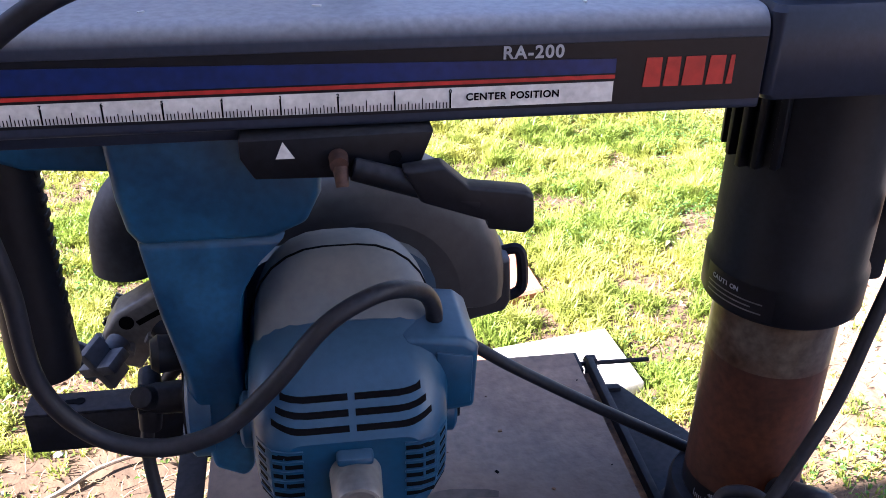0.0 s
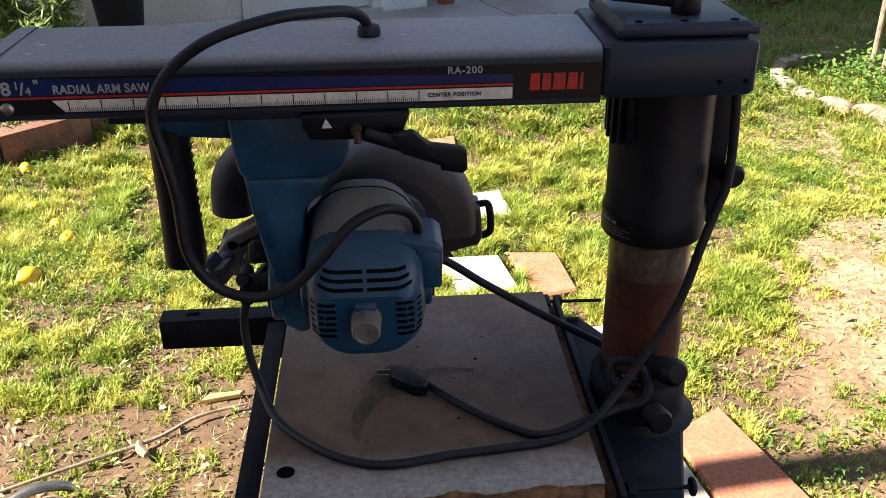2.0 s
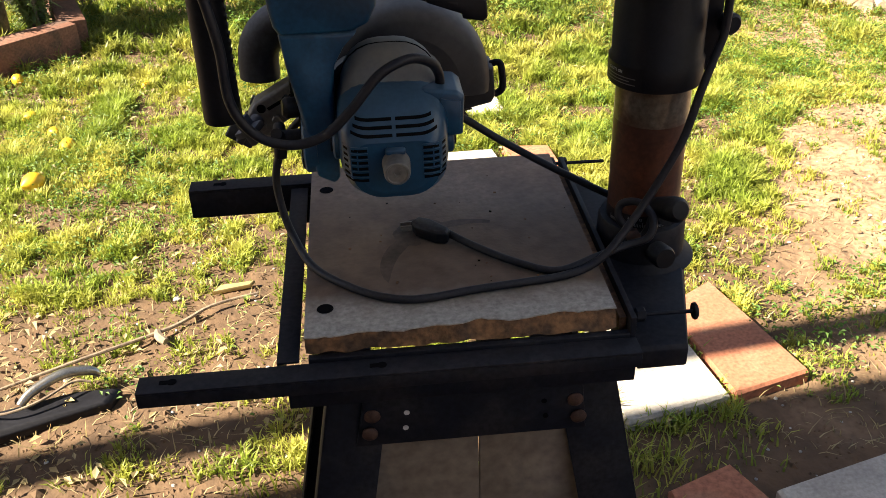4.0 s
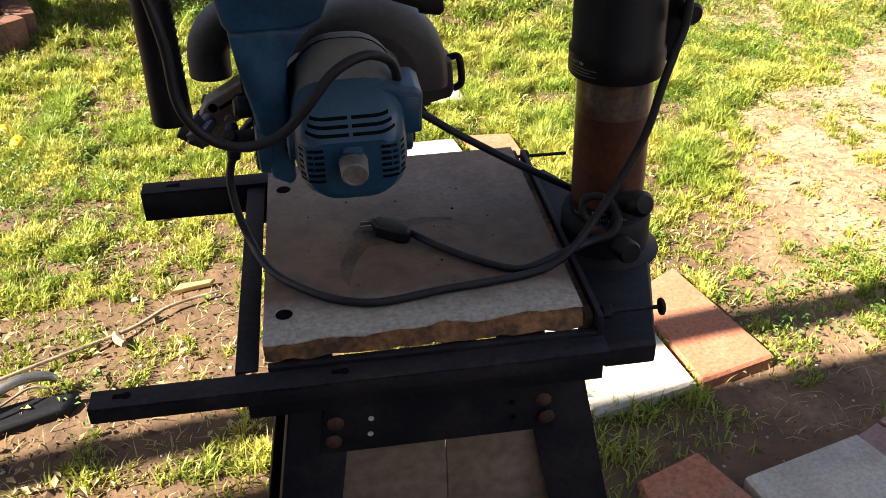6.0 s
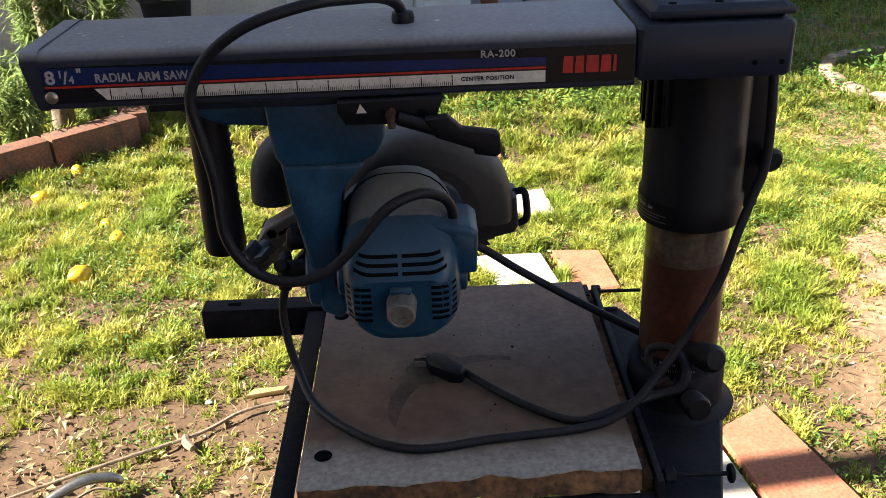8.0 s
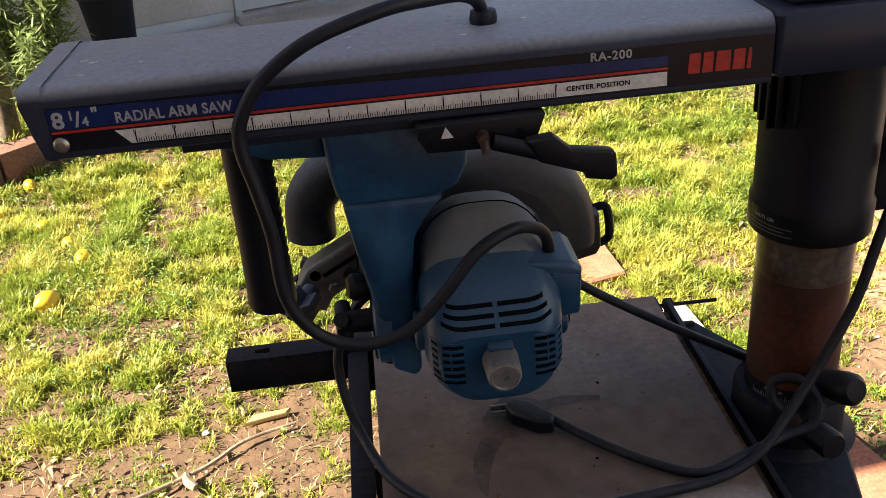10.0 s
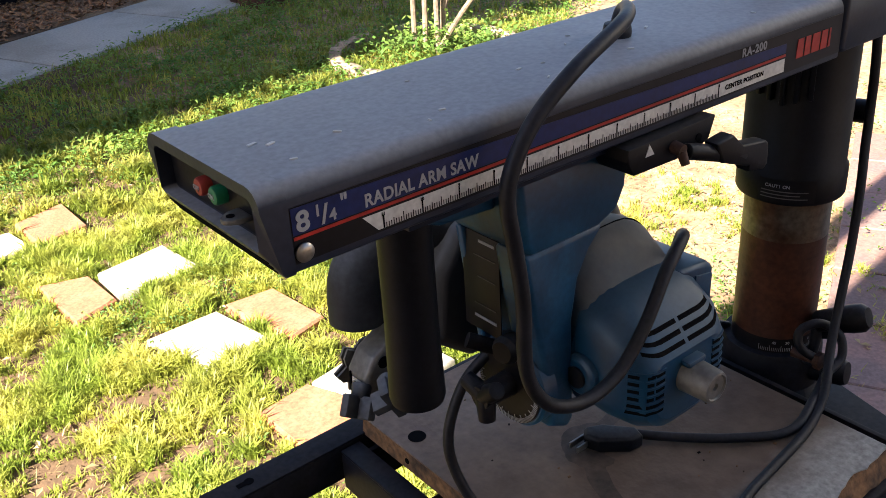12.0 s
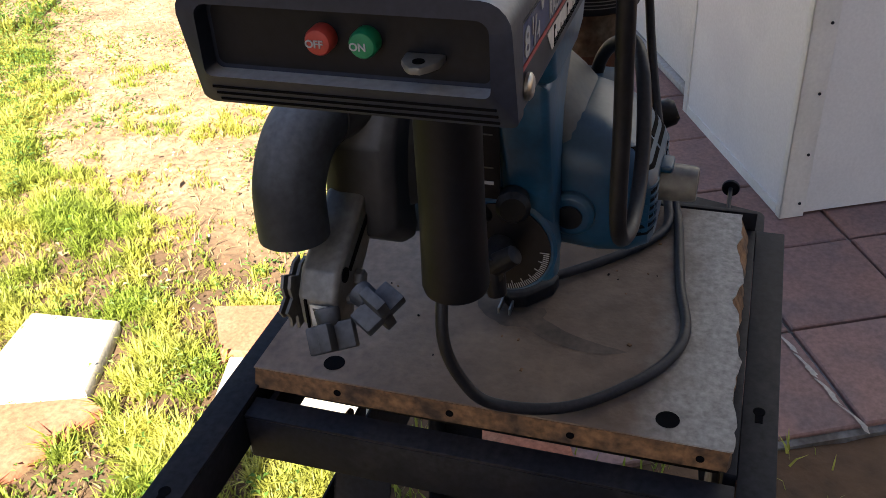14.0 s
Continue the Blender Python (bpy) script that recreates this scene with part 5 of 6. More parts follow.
def blades(name, count, box, seed, keep, tall, wide, mat, label, droop=0.6):
    """Many single grass blades, each bent once and pointed."""
    rng = random.Random(seed)
    v, f, made = [], [], 0
    for _ in range(count):
        x, y = rng.uniform(box[0], box[1]), rng.uniform(box[2], box[3])
        c = keep(x, y)
        if rng.random() > c or on_hard(x, y) or on_paver(x, y, 0.004 + 0.018 * noise.noise((x * 14, y * 14, 61))):
            continue
        h = tall * rng.uniform(0.45, 1.25) * (0.6 + 0.5 * c)
        a = rng.uniform(0, 2 * math.pi)
        lean = h * rng.uniform(0.1, droop)
        dx, dy = math.cos(a) * lean, math.sin(a) * lean
        b = a + math.pi / 2 + rng.uniform(-0.6, 0.6)
        w = wide * rng.uniform(0.6, 1.3)
        wx, wy = math.cos(b) * w, math.sin(b) * w
        z = rise(x, y) - 0.004
        k = len(v)
        v += [(x - wx, y - wy, z), (x + wx, y + wy, z), (x + dx * 0.35 + wx * 0.8, y + dy * 0.35 + wy * 0.8, z + h * 0.6),
              (x + dx * 0.35 - wx * 0.8, y + dy * 0.35 - wy * 0.8, z + h * 0.6), (x + dx, y + dy, z + h * rng.uniform(0.8, 1.0))]
        f += [(k, k + 1, k + 2, k + 3), (k + 3, k + 2, k + 4)]
    ob = part(name, Shape().add(v, f), mat, smooth=False)
    return tagged(ob, label, "grass", kind="stuff")


def lush(x, y):
    clump = 0.8 * noise.noise((x * 9, y * 9, 51)) + 0.8 * noise.noise((x * 24, y * 24, 52)) + 0.4 * noise.noise((x * 55, y * 55, 53))
    return max(0.0, min(1.0, 1.10 - 1.30 * bare(x, y))) * max(0.16, min(1.0, 0.74 + 1.4 * clump))


def tufts(name, count, box, seed, keep, tall, wide, mat, label, per=(6, 13), spread=0.011):
    """Grass that grows in tufts: blades that fan out from one root, bent twice, each tuft of one height."""
    rng = random.Random(seed)
    v, f = [], []
    for _ in range(count):
        x0, y0 = rng.uniform(box[0], box[1]), rng.uniform(box[2], box[3])
        c = keep(x0, y0)
        if rng.random() > c or on_hard(x0, y0) or on_paver(x0, y0, -0.006 + 0.020 * noise.noise((x0 * 14, y0 * 14, 61))):
            continue
        size = tall * (0.45 + 0.75 * c) * rng.uniform(0.6, 1.25)
        z = rise(x0, y0) - 0.004
        for _ in range(rng.randint(*per)):
            a = rng.uniform(0, 2 * math.pi)
            ca, sa = math.cos(a), math.sin(a)
            r0 = spread * rng.random()
            x, y = x0 + ca * r0, y0 + sa * r0
            h = size * rng.uniform(0.55, 1.15)
            lean = h * rng.uniform(0.10, 0.90)
            w = wide * rng.uniform(0.65, 1.3)
            wx, wy = -sa * w, ca * w
            k = len(v)
            v += [(x - wx, y - wy, z), (x + wx, y + wy, z), (x + ca * lean * 0.30 + wx, y + sa * lean * 0.30 + wy, z + h * 0.62),
                  (x + ca * lean * 0.30 - wx, y + sa * lean * 0.30 - wy, z + h * 0.62), (x + ca * lean, y + sa * lean, z + h * rng.uniform(0.72, 1.0))]
            f += [(k, k + 1, k + 2, k + 3), (k + 3, k + 2, k + 4)]
    ob = part(name, Shape().add(v, f), mat, smooth=False)
    return tagged(ob, label, "grass", kind="stuff")


def clumped(x, y):
    """Where tufts stand close: islands of lush growth with hollows between."""
    n = 0.9 * noise.noise((x * 6, y * 6, 71)) + 0.9 * noise.noise((x * 15, y * 15, 72))
    return max(0.0, min(1.0, 1.12 - 1.30 * bare(x, y))) * max(0.05, min(1.0, 0.50 + 1.5 * n))


blades("lawn", 170000, (-1.7, 2.0, 0.42, 3.2), 1, lush, 0.026, 0.0018, GRASS, "short green lawn grass with bare patches", 1.3)
tufts("lawn", 105000, (-1.6, 1.8, 0.42, 2.5), 2, clumped, 0.044, 0.0015, GRASS, "bright green uneven grass tufts in the lawn")
tufts("lawn", 16000, (-1.9, 2.7, 2.3, 3.4), 6, clumped, 0.056, 0.0026, GRASS, "bright green uneven grass tufts in the lawn")
blades("lawn", 80000, (-2.4, 3.7, 2.9, 5.4), 3, lush, 0.050, 0.0034, GRASS, "green lawn grass beside the concrete path", 0.9)
blades("lawn", 60000, (-1.4, 1.9, -0.35, 0.50), 4, lush, 0.050, 0.0021, GRASS, "grass in the shade around the stand", 0.9)
blades("dry_grass", 34000, (-1.8, 2.4, 0.35, 3.0), 5, lambda x, y: 0.25 + 0.5 * max(0, min(1, bare(x, y))), 0.022, 0.0014, STRAW, "dry straw-coloured grass litter", 2.6)


def leaf_mat(name, count, box, seed, keep, size, low, high, mat, label):
    """Low broad leaves: small folded rhombs on short stems, in clumps."""
    rng = random.Random(seed)
    v, f = [], []
    for _ in range(count):
        x, y = rng.uniform(box[0], box[1]), rng.uniform(box[2], box[3])
        if rng.random() > keep(x, y) or on_hard(x, y) or on_paver(x, y, -0.01):
            continue
        for _ in range(rng.randint(2, 5)):
            px, py, pz = x + rng.gauss(0, 0.02), y + rng.gauss(0, 0.02), rise(x, y) + rng.uniform(low, high)
            a, t, s = rng.uniform(0, 6.28), rng.uniform(-0.5, 0.6), size * rng.uniform(0.6, 1.3)
            ca, sa = math.cos(a), math.sin(a)
            k = len(v)
            v += [(px, py, pz), (px + ca * s - sa * s * 0.5, py + sa * s + ca * s * 0.5, pz + t * s + 0.003), (px + 1.9 * ca * s, py + 1.9 * sa * s, pz + 1.4 * t * s), (px + ca * s + sa * s * 0.5, py + sa * s - ca * s * 0.5, pz + t * s + 0.003)]
            f += [(k, k + 1, k + 2), (k, k + 2, k + 3)]
    ob = part(name, Shape().add(v, f), mat, smooth=False)
    return tagged(ob, label, "weeds", kind="stuff")


def weedy(x, y):
    w = noise.noise((x * 1.9, y * 1.9, 31)) * 0.9 + noise.noise((x * 7, y * 7, 33)) * 0.5
    if x > 1.0 and y > 1.6 + 0.7 * (x - 1):
        w += 0.55
    elif y > 2.8:
        w += 0.45
    elif x < -0.6 and y > 1.6:
        w += 0.15
    else:
        w += 0.06
    return max(0.0, min(1.0, w)) * (0.25 if bare(x, y) > 0.8 else 1)


leaf_mat("weeds", 42000, (-1.8, 3.2, 0.5, 3.4), 7, weedy, 0.0065, 0.008, 0.040, WEED, "low clover and broad-leaved weeds in the lawn")
leaf_mat("weeds", 11000, (-0.6, 4.2, 2.9, 5.0), 8, weedy, 0.013, 0.006, 0.07, WEED, "dark green broad-leaved weeds in the shade")
leaf_mat("fallen_leaves", 1500, (-1.7, 1.8, 0.4, 2.9), 9, lambda x, y: 0.6 if x < -0.45 else 0.14, 0.011, 0.002, 0.022, STRAW, "yellow fallen leaves in the grass")

# clods and pebbles on the bare soil
rng = random.Random(12)
clods = Shape()
for _ in range(14000):
    x, y = rng.uniform(-1.4, 2.4), rng.uniform(0.3, 2.2)
    if bare(x, y) < 0.45 or on_hard(x, y) or on_paver(x, y, -0.01):
        continue
    r = rng.uniform(0.0012, 0.0050) * (2.4 if rng.random() < 0.05 else 1) * (1.5 if x < 0 else 1)
    z = rise(x, y)
    k = len(clods.v)
    q = [(1, 0, 0), (0.2, 1, 0.1), (-0.9, 0.3, 0), (-0.2, -0.9, 0.1), (0.1, 0.1, 0.8)]
    a = rng.uniform(0, 6.28)
    clods.add([(x + r * (px * math.cos(a) - py * math.sin(a)), y + r * (px * math.sin(a) + py * math.cos(a)), z + r * pz * rng.uniform(0.6, 1.2) - 0.0005) for px, py, pz in q], [(0, 1, 4), (1, 2, 4), (2, 3, 4), (3, 0, 4)])
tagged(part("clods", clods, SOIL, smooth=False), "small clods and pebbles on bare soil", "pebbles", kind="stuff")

pebbles = Shape()
for _ in range(420):
    x, y = rng.uniform(-1.4, 2.2), rng.uniform(0.3, 2.0)
    if bare(x, y) < 0.35 or on_hard(x, y) or on_paver(x, y, -0.01):
        continue
    r = rng.uniform(0.002, 0.0055) * (1.9 if rng.random() < 0.06 else 1)
    pebbles.lathe([(0.3 * r, -0.2 * r), (0.95 * r, 0.1 * r), (r, 0.35 * r), (0.5 * r, 0.8 * r)], (x, y, rise(x, y)), (rng.uniform(-0.3, 0.3), rng.uniform(-0.3, 0.3), 1), 7)
tagged(part("pebbles", pebbles, PEBBLE), "scattered pale pebbles on bare soil", "pebbles", kind="stuff")

# lemons in the grass
rng = random.Random(4)
for lx, ly, big in ((-1.022, 1.607, 1.0), (-0.983, 1.846, 0.85), (-1.350, 2.215, 0.8), (-1.164, 2.101, 0.7), (-1.061, 1.976, 0.6), (-1.717, 2.059, 0.9), (-1.801, 2.330, 0.9), (-1.300, 2.444, 0.7), (-0.838, 2.340, 0.5)):
    r = 0.030 * big
    d = Vector((rng.uniform(-1, 1), rng.uniform(-1, 1), 0.15)).normalized()
    sh = Shape().lathe([(0.15 * r, -1.28 * r), (0.45 * r, -1.08 * r), (0.80 * r, -0.62 * r), (r, 0), (0.82 * r, 0.6 * r), (0.45 * r, 1.05 * r), (0.2 * r, 1.25 * r), (0.1 * r, 1.34 * r)], (lx, ly, rise(lx, ly) + r * 0.85), d, 20)
    tagged(part("lemon", sh, LEMON), "ripe yellow lemon fallen in the grass", "lemon", "lemons in the grass")

# hose-like stick on the soil
sh = Shape().tube([(-0.887, 0.686, 0.004), (-0.723, 0.775, 0.006), (-0.540, 0.874, 0.004), (-0.458, 0.941, 0.008), (-0.356, 0.983, 0.006)], [0.003, 0.004, 0.0045, 0.004, 0.003], 8, 5)
sh.tube([(-0.565, 0.863, 0.005), (-0.555, 0.832, 0.012), (-0.539, 0.816, 0.010)], [0.007, 0.010, 0.008], 8, 4)
tagged(part("stick", sh, BARK), "thin dry stick lying on bare soil", "stick")
sh = Shape().prism([(-0.464, 1.004), (-0.377, 1.024), (-0.369, 1.040), (-0.449, 1.030)], "z", -0.006, 0.004, 0.003, 0.003)
tagged(part("wood_chip", sh, STRAW), "pale wood chip on the soil", "wood chip")

# tool on a black sheet
tool = thing("hand_tool", "bright metal grip on a black folded plastic sheet", "hand tool")
part("sheet", Shape().prism([(-1.080, 0.489), (-0.824, 0.556), (-0.620, 0.634), (-0.605, 0.676), (-0.682, 0.676), (-0.927, 0.603), (-1.091, 0.551)], "z", -0.02, 0.012, 0.012, 0.008), BLACK_POT, tool, bevel=0.003)
part("handle", Shape().tube([(-0.784, 0.624, 0.026), (-0.763, 0.647, 0.040), (-0.712, 0.681, 0.050), (-0.667, 0.699, 0.040), (-0.651, 0.703, 0.026)], [0.008, 0.010, 0.011, 0.010, 0.007], 14, 6), CHROME, tool, "bright metal handle")
part("cord", Shape().tube([(-0.866, 0.608, 0.028), (-0.804, 0.598, 0.030), (-0.743, 0.624, 0.034), (-0.692, 0.666, 0.040), (-0.661, 0.676, 0.030)], 0.0028, 8, 5), BARK, tool, "twisted brown cord")

# far shade: an unseen cover at the house's front, added to darken the lawn
cover = thing("shade_cover", "unseen flat white cover, added to shade the far lawn", "porch cover")
cz = 2.6
cr = cz / math.tan(SUN_EL)
COVER = Matrix.Translation((-cr * math.cos(SUN_AZ) + 0.2, 3.08 - cr * math.sin(SUN_AZ), 0)) @ Matrix.Rotation(radians(7), 4, "Z")
part("shade_deck", Shape().box(-0.7, 3.6, 0, 1.9, cz, cz + 0.1, COVER), WHITE_PAINT, cover, bevel=0.004)
part("post", Shape().box(-0.66, -0.58, 0.05, 0.13, -0.05, cz - 0.001, COVER), WHITE_PAINT, cover, bevel=0.003)
part("post", Shape().box(-0.66, -0.58, 1.75, 1.83, -0.05, cz - 0.001, COVER), WHITE_PAINT, cover, bevel=0.003)


# pots and planters
def pot(name, at, r, h, mat, label, rim=0.012):
    x, y, z = at
    t = thing(name, label, "plant pot")
    part("pot", Shape().lathe([(r * 0.72, 0), (r * 0.97, h * 0.82), (r * 0.99, h * 0.83), (r + rim, h * 0.84), (r + rim, h), (r * 0.92, h), (r * 0.90, h * 0.9), (0.01, h * 0.9)], at, (0, 0, 1), 32), mat, t)
    return t


def strap_leaf(sh, root, tip_dir, length, width, sag, thick=0.006):
    """A long tapering leaf with a keel that arches over."""
    d = Vector(tip_dir).normalized()
    side = d.cross(Vector((0, 0, 1))).normalized()
    pts, m = [], 7
    for k in range(m):
        t = k / (m - 1)
        p = Vector(root) + d * length * t + Vector((0, 0, -sag * length * t * t))
        w = width * (1 - t) ** 0.7 * (0.8 + 0.4 * math.sin(math.pi * min(1, t * 1.4)))
        pts += [p - side * w, p - Vector((0, 0, thick * (1 - t))), p + side * w, p + Vector((0, 0, thick * 0.3 * (1 - t)))]
    f = []
    for k in range(m - 1):
        for j in range(4):
            a, b = k * 4 + j, k * 4 + (j + 1) % 4
            f.append((a, b, b + 4, a + 4))
    sh.add(pts, f)


def leafy(sh, centre, spread, count, size, rng, flat=0.5, long=1.9, narrow=0.5):
    """A loose crown of single leaves round a centre."""
    for _ in range(count):
        p = Vector(centre) + Vector((rng.gauss(0, spread[0]), rng.gauss(0, spread[1]), rng.gauss(0, spread[2])))
        d = Vector((rng.uniform(-1, 1), rng.uniform(-1, 1), rng.uniform(-0.8, 0.6))).normalized()
        s = size * rng.uniform(0.6, 1.25)
        side = d.cross(Vector((rng.uniform(-1, 1), rng.uniform(-1, 1), 2))).normalized() * s * narrow
        k = len(sh.v)
        sh.v += [tuple(p), tuple(p + d * s * long * 0.5 + side), tuple(p + d * s * long), tuple(p + d * s * long * 0.5 - side)]
        sh.f += [(k, k + 1, k + 2), (k, k + 2, k + 3)]


rng = random.Random(21)
t = pot("aloe_pot", (-1.312, 4.014, 0.0), 0.128, 0.36, BLACK_POT, "tall black nursery pot with a spiky aloe", 0.01)
for k in range(26):
    a, up = rng.uniform(0, 6.28), rng.uniform(0.5, 2.4)
    sh = Shape()
    strap_leaf(sh, (-1.25 + 0.04 * math.cos(a), 3.86 + 0.04 * math.sin(a), 0.33), (math.cos(a), math.sin(a), up), rng.uniform(0.28, 0.45), rng.uniform(0.016, 0.026), rng.uniform(0.0, 0.35))
    part("leaf", sh, ALOE, t)

t = pot("plant_pot", (0.352, 4.930, 0.012), 0.070, 0.15, TERRACOTTA, "terracotta pot with a green succulent on the path")
sh = Shape()
leafy(sh, (0.352, 4.930, 0.30), (0.055, 0.055, 0.07), 420, 0.026, rng, long=1.5)
part("leaves", sh, ALOE, t)
for x, y, r, h, crown in ((0.572, 5.574, 0.10, 0.19, 0.16), (1.408, 6.188, 0.11, 0.20, 0.13), (1.592, 6.292, 0.10, 0.18, 0.12), (0.824, 6.136, 0.10, 0.2, 0.16), (1.777, 6.136, 0.09, 0.16, 0.1)):
    t = pot("plant_pot", (x, y, 0.0), r, h, TERRACOTTA, "terracotta pot with a green plant on bark chips")
    sh = Shape()
    leafy(sh, (x, y, h + 0.14), (crown * 0.6, crown * 0.6, 0.09), 300, 0.03, rng)
    part("leaves", sh, ALOE, t)
t = thing("barrel", "large black plastic barrel behind the pots", "barrel")
part("body", Shape().lathe([(0.20, 0), (0.24, 0.1), (0.25, 0.35), (0.24, 0.62), (0.20, 0.70), (0.05, 0.70)], (1.06, 6.25, 0), (0, 0, 1), 36), BLACK_POT, t)
for k in range(3):
    part("hoop", Shape().lathe([(0.252, 0), (0.258, 0.012), (0.252, 0.024)], (1.036, 6.500, 0.18 + 0.17 * k), (0, 0, 1), 36, False), BLACK_POT, t)
t = thing("planter_box", "long terracotta trough with a small plant", "planter")
part("trough", Shape().prism([(1.782, 5.491), (2.028, 5.574), (1.996, 5.689), (1.751, 5.606)], "z", 0.0, 0.13, -0.012, 0.02), TERRACOTTA, t, bevel=0.005)
sh = Shape()
leafy(sh, (1.884, 5.595, 0.2), (0.05, 0.03, 0.05), 90, 0.028, rng)
part("leaves", sh, WEED, t)

# bark mulch bed
v = [HOUSE @ Vector(p) for p in ((0.345, 0.0, 0.008), (2.0, -0.02, 0.008), (2.15, 0.3, 0.008), (1.75, 0.75, 0.012), (1.6, 1.6, 0.012), (0.345, 1.6, 0.012))]
tagged(part("mulch_bed", Shape().add([tuple(p) for p in v], [tuple(range(6))]), SOIL, smooth=False), "bed of bark mulch beside the path", "mulch bed", kind="structure")
chips = Shape()
for _ in range(5200):
    u, w = rng.uniform(0.36, 1.95), rng.uniform(0.0, 1.5)
    if w > 0.62 and u > 1.7:
        continue
    p = HOUSE @ Vector((u, w, 0.014 + rng.uniform(0, 0.02) + 0.03 * max(0, noise.noise((u * 3, w * 3, 0)))))
    m = Matrix.Translation(p) @ Euler((rng.uniform(-0.5, 0.5), rng.uniform(-0.5, 0.5), rng.uniform(0, 6.28))).to_matrix().to_4x4()
    a, b = rng.uniform(0.010, 0.028), rng.uniform(0.005, 0.010)
    k = len(chips.v)
    chips.v += [tuple(m @ Vector(q)) for q in ((-a, -b, 0), (a, -b * 0.7, 0.001), (a * 0.9, b, 0), (-a, b * 0.8, 0.001))]
    chips.f += [(k, k + 1, k + 2, k + 3)]
tagged(part("bark_chips", chips, MULCH, smooth=False), "reddish brown bark chips", "bark chips", kind="stuff")
# planting behind the bed
for x, y, n, s in ((0.714, 7.176, 900, 0.25), (1.483, 7.072, 900, 0.25), (2.100, 6.864, 500, 0.2), (0.256, 6.656, 700, 0.2)):
    t = thing("shrub", "dense dark green shrub behind the bark bed", "shrub")
    sh = Shape()
    leafy(sh, (x, y, 0.42), (s, 0.18, 0.2), n, 0.04, rng)
    part("leaves", sh, ALOE, t)
    part("stem", Shape().tube([(x, y, -0.02), (x + 0.03, y, 0.25), (x, y + 0.02, 0.5)], [0.02, 0.015, 0.008], 8), BARK, t)

# ring of scalloped stones with a fig
ringt = thing("stone_ring", "ring of scalloped edging stones round a young fig", "planter ring")
RC, RR = Vector((2.108, 3.110)), 0.42
for k in range(17):
    a = radians(100 + k * 20)
    cx, cy = RC.x + RR * math.cos(a), RC.y + RR * math.sin(a) * 1.02
    w = RR * radians(20) * 0.51
    prof = [(-w, 0), (w, 0)] + [(w * math.cos(radians(b)), 0.045 + 0.022 * math.sin(radians(b)) + 0.006 * noise.noise((k, b, 0))) for b in range(0, 181, 30)]
    m = Matrix.Translation((cx, cy, rise(cx, cy) - 0.01)) @ Matrix.Rotation(a + math.pi / 2, 4, "Z") @ Matrix.Rotation(random.uniform(-0.15, 0.15), 4, "X")
    part("stone", Shape().prism(prof, "y", -0.028, 0.028, 0.006, 0.006, m), STONE, ringt)
fig = thing("fig_tree", "young fig with several thin pale stems", "tree")
tips = []
for k, (dx, dy, hx, hy, h) in enumerate(((0, 0, 0.03, 0.02, 1.0), (0.05, -0.03, 0.02, 0.05, 1.1), (-0.04, 0.03, -0.02, 0.0, 0.9), (0.07, 0.02, 0.45, 0.05, 0.75), (0.02, -0.05, 0.33, -0.28, 0.5), (0.1, 0.0, 0.09, 0.0, 1.0))):
    a = Vector((RC.x + 0.02 + dx, RC.y + 0.02 + dy, -0.01))
    b = a + Vector((hx, hy, h))
    c2 = a + Vector((hx * 0.35 + 0.012, hy * 0.4, h * 0.5))
    part("stem", Shape().tube([a, c2, b], [0.014, 0.011, 0.006], 8, 5), BARK, fig)
    tips += [b, a.lerp(b, 0.75), c2.lerp(b, 0.6)]


def fig_leaf(sh, p, d, s):
    """A hand-shaped leaf with five lobes."""
    d = Vector(d).normalized()
    side = d.cross(Vector((0, 0, 1))).normalized()
    k = len(sh.v)
    pts = [(0, 0)]
    for a, r in ((-95, 0.55), (-70, 0.9), (-48, 0.5), (-28, 1.05), (-14, 0.6), (0, 1.25), (14, 0.6), (28, 1.05), (48, 0.5), (70, 0.9), (95, 0.55)):
        pts.append((r * math.cos(radians(a)), r * math.sin(radians(a))))
    sh.v += [tuple(p + d * u * s + side * w * s + Vector((0, 0, -0.25 * s * (u * u + w * w)))) for u, w in pts]
    sh.f += [(k, k + i, k + i + 1) for i in range(1, 11)]


for p in tips:
    for _ in range(rng.randint(2, 4)):
        sh = Shape()
        d = (rng.uniform(-1, 1), rng.uniform(-1, 1), rng.uniform(-0.3, 0.5))
        fig_leaf(sh, p + Vector(d) * 0.03, d, rng.uniform(0.045, 0.085))
        part("leaf", sh, FIG, fig, smooth=False)
sh = Shape()
leafy(sh, (RC.x + 0.05, RC.y, 0.07), (0.17, 0.17, 0.04), 1300, 0.016, rng)
tagged(part("ground_cover", sh, WEED, smooth=False), "low leafy plants inside the stone ring", "plants", kind="stuff")

# brick-edged bed with a slender tree and a feathery shrub
bed = thing("brick_planter", "low planter edged with red bricks", "planter")
for (x0, y0), (x1, y1) in (((-1.678, 2.288), (-1.169, 2.766)), ((-1.169, 2.766), (-1.379, 3.328))):
    d = Vector((x1 - x0, y1 - y0, 0))
    n = max(1, round(d.length / 0.31))
    for k in range(n):
        p = Vector((x0, y0, 0)) + d * ((k + 0.5) / n)
        m = Matrix.Translation((p.x, p.y, rise(p.x, p.y))) @ Matrix.Rotation(math.atan2(d.y, d.x), 4, "Z") @ Matrix.Rotation(random.uniform(-0.08, 0.08), 4, "X")
        part("brick", Shape().box(-d.length / n / 2 + 0.004, d.length / n / 2 - 0.004, -0.05, 0.05, -0.02, 0.125, m), BRICK, bed, bevel=0.006)
tree = thing("tree", "slender pale-barked garden tree", "tree")
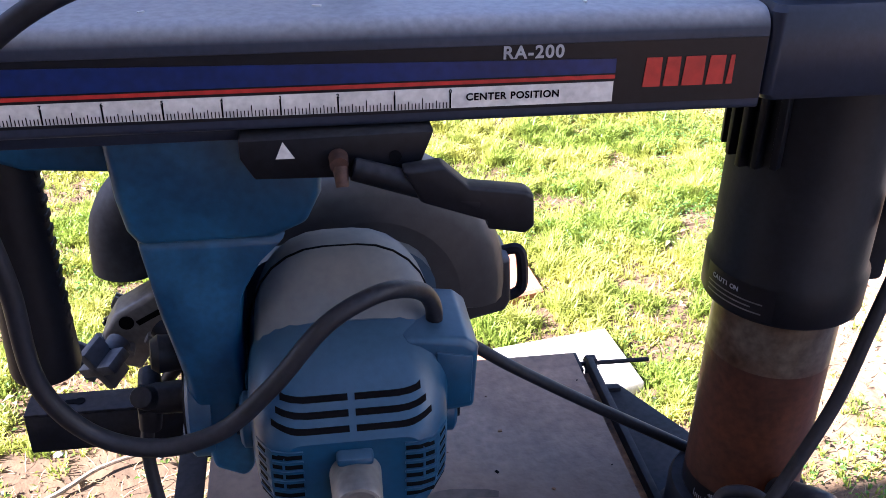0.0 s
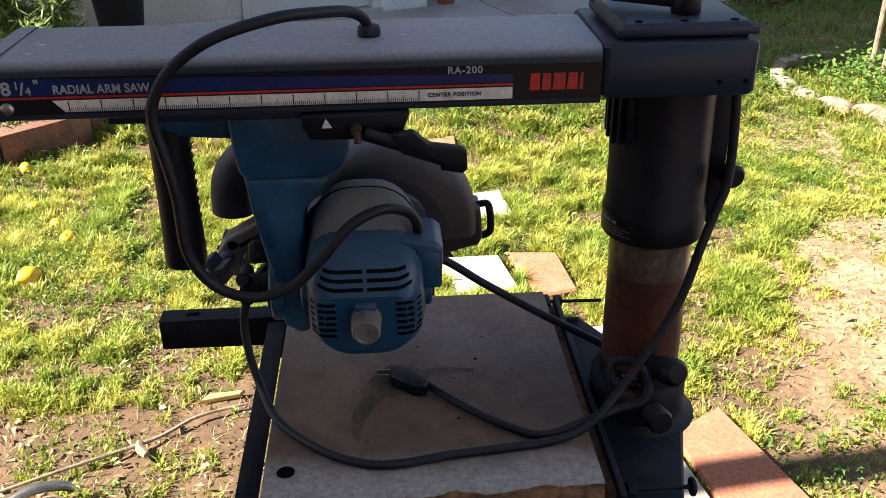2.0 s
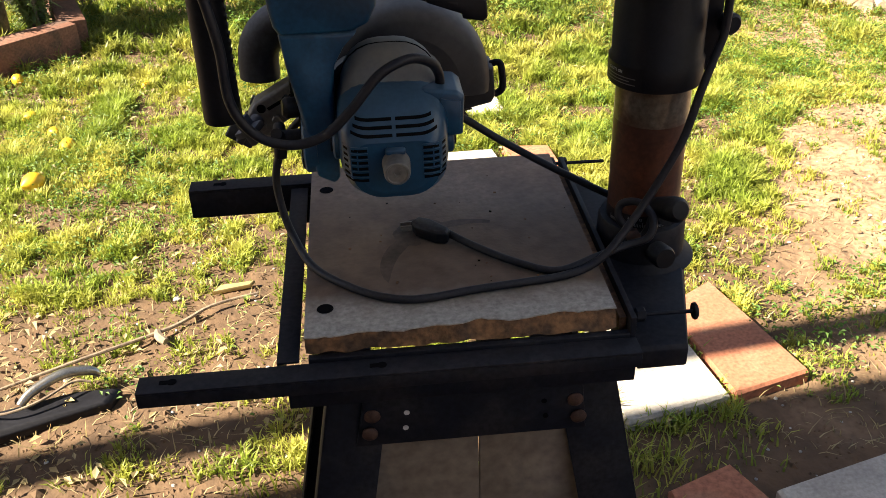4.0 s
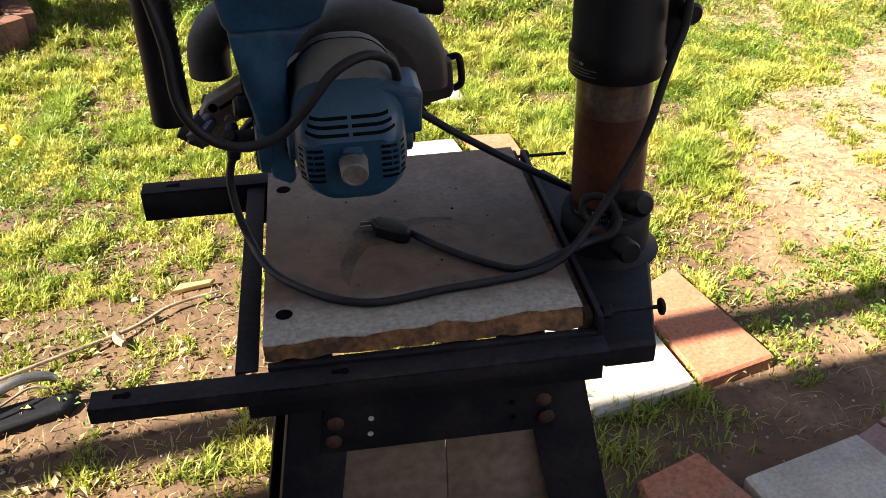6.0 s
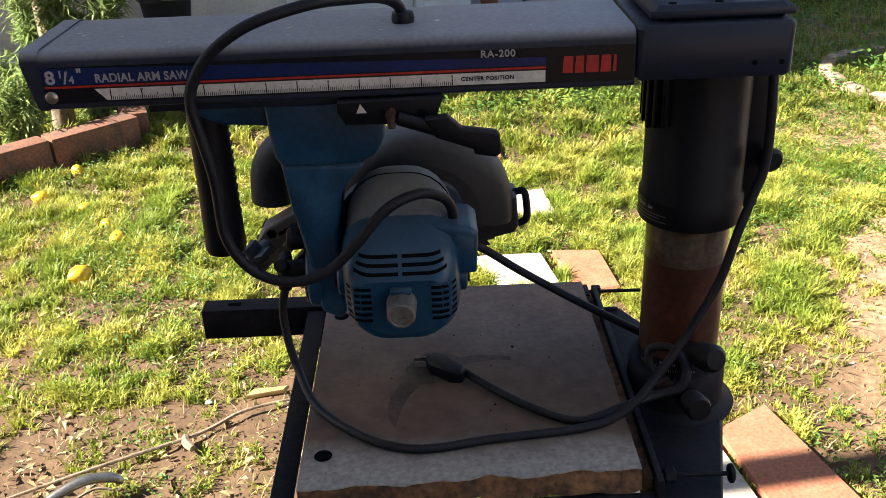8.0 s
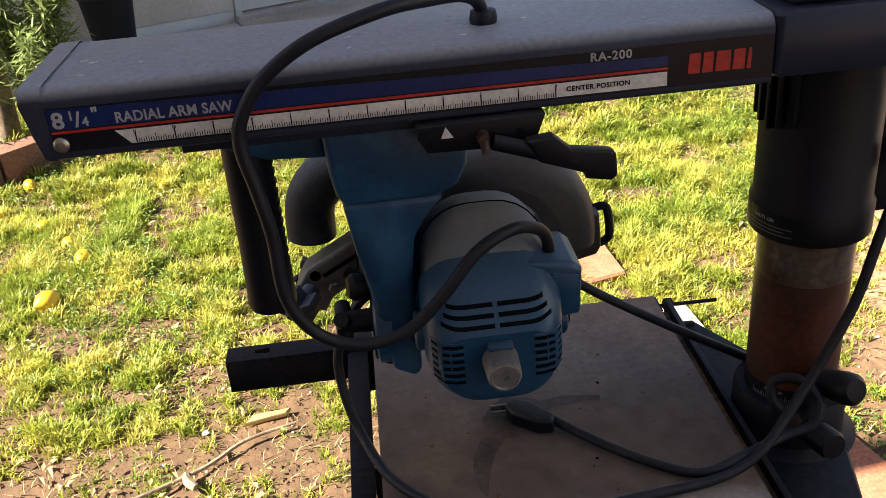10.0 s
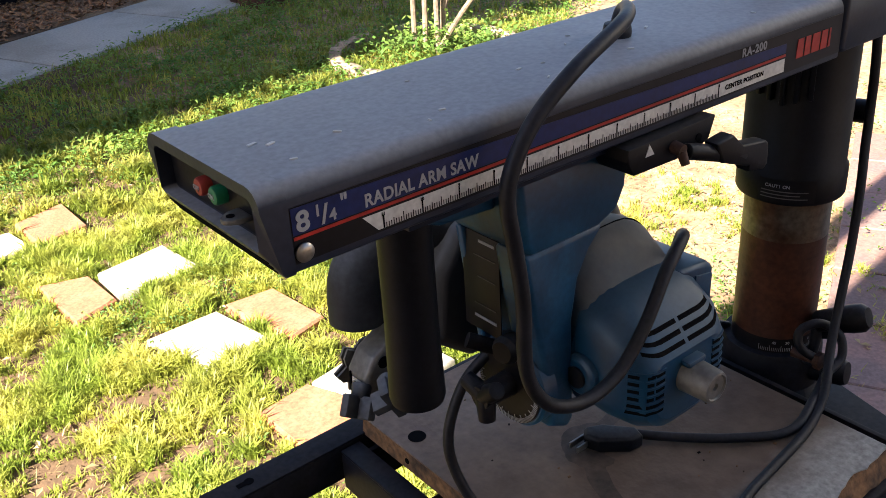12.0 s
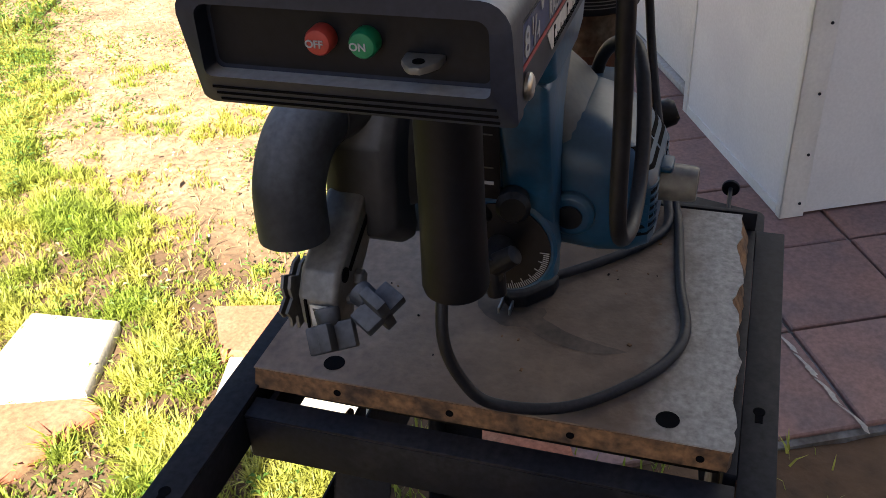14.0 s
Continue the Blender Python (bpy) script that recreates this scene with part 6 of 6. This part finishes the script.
part("trunk", Shape().tube([(-1.530, 2.995, -0.02), (-1.509, 2.985, 0.3), (-1.520, 3.016, 0.7), (-1.479, 3.037, 1.1), (-1.489, 3.016, 1.8), (-1.458, 3.037, 2.3)], [0.048, 0.038, 0.034, 0.036, 0.028, 0.018], 14, 6), BARK, tree)
for k in range(5):
    a = k * 1.3
    part("limb", Shape().tube([(-1.489, 3.016, 1.5 + 0.14 * k), (-1.43 + 0.25 * math.cos(a), 2.9 + 0.25 * math.sin(a), 1.75 + 0.14 * k), (-1.43 + 0.5 * math.cos(a), 2.9 + 0.5 * math.sin(a), 2.1 + 0.1 * k)], [0.016, 0.012, 0.006], 8, 4), BARK, tree)
sh = Shape()
leafy(sh, (-1.479, 3.037, 2.25), (0.35, 0.35, 0.22), 1400, 0.035, rng)
part("crown", sh, LEAF, tree, smooth=False)


def feathery(x, y, h, label, n, r):
    t = thing("shrub", label, "shrub")
    leaves = Shape()
    for k in range(n):
        a = rng.uniform(0, 6.28)
        b = Vector((x + r * math.cos(a) * rng.uniform(0.3, 1), y + r * math.sin(a) * rng.uniform(0.3, 1), h * rng.uniform(0.5, 1.0)))
        m = Vector((x, y, 0)).lerp(b, 0.55) + Vector((0, 0, 0.12 * h))
        part("stem", Shape().tube([(x + rng.uniform(-0.03, 0.03), y, -0.02), m, b], [0.006, 0.004, 0.002], 6, 4), BARK, t)
        for _ in range(240):
            q = (m.lerp(b, rng.uniform(0.0, 1.08)) if rng.random() < 0.7 else Vector((x, y, 0)).lerp(m, rng.uniform(0.25, 1))) + Vector((rng.gauss(0, 0.018), rng.gauss(0, 0.018), rng.gauss(0, 0.018)))
            leafy(leaves, q, (0.004, 0.004, 0.004), 1, 0.032, rng, long=2.0, narrow=0.14)
    part("leaves", leaves, LEAF, t, smooth=False)


feathery(-1.355, 2.933, 0.66, "feathery light green shrub in a brick bed", 24, 0.20)
feathery(-1.579, 2.725, 0.36, "feathery green shrub behind a brick edge", 16, 0.16)
feathery(-1.687, 3.432, 0.6, "feathery light green shrub in a brick bed", 14, 0.2)

# far side: tree with a brick ring, grey pot, white box
rt = thing("brick_ring", "low ring of pink bricks round a leaning trunk", "planter ring")
for k in range(14):
    a = k * 2 * math.pi / 14
    m = Matrix.Translation((2.26 + 0.19 * math.cos(a), 4.89 + 0.17 * math.sin(a), 0)) @ Matrix.Rotation(a + math.pi / 2, 4, "Z") @ Matrix.Rotation(random.uniform(-0.1, 0.1), 4, "X")
    part("brick", Shape().box(-0.040, 0.040, -0.028, 0.028, -0.02, 0.12, m), BRICK, rt, bevel=0.006)
far = thing("tree", "leaning weathered trunk beside a wooden post", "tree")
part("trunk", Shape().tube([(2.289, 4.888, -0.02), (2.320, 4.867, 0.4), (2.381, 4.888, 0.9), (2.463, 4.909, 1.8), (2.525, 4.940, 2.6)], [0.05, 0.045, 0.04, 0.035, 0.02], 14, 5), BARK, far)
part("limb", Shape().tube([(2.463, 4.909, 1.8), (2.217, 4.992, 2.2), (2.011, 5.096, 2.7)], [0.03, 0.02, 0.01], 10, 5), BARK, far)
sh = Shape()
leafy(sh, (2.422, 4.940, 2.7), (0.508, 0.520, 0.3), 1500, 0.05, rng)
part("crown", sh, LEAF, far, smooth=False)
tagged(part("post", Shape().box(2.17, 2.24, 4.87, 4.94, -0.02, 2.2), BARK, bevel=0.004), "brown wooden post in a brick ring", "post")
t = pot("plant_pot", (2.688, 5.034, 0.0), 0.115, 0.24, GREY_METAL, "weathered grey pot with a leafy plant")
sh = Shape()
leafy(sh, (2.688, 5.034, 0.32), (0.10, 0.10, 0.05), 420, 0.028, rng)
part("leaves", sh, WEED, t)
t = thing("planter_box", "white ribbed planter box with a green shrub", "planter")
part("trough", Shape().box(2.96, 3.36, 4.68, 4.88, 0.0, 0.22), WHITE_PAINT, t, bevel=0.008)
for k in range(9):
    part("rib", Shape().box(2.975 + k * 0.044, 2.995 + k * 0.044, 4.668, 4.6795, 0.02, 0.19), WHITE_PAINT, t)
sh = Shape()
leafy(sh, (3.161, 4.784, 0.36), (0.12, 0.06, 0.09), 500, 0.03, rng)
part("leaves", sh, WEED, t)
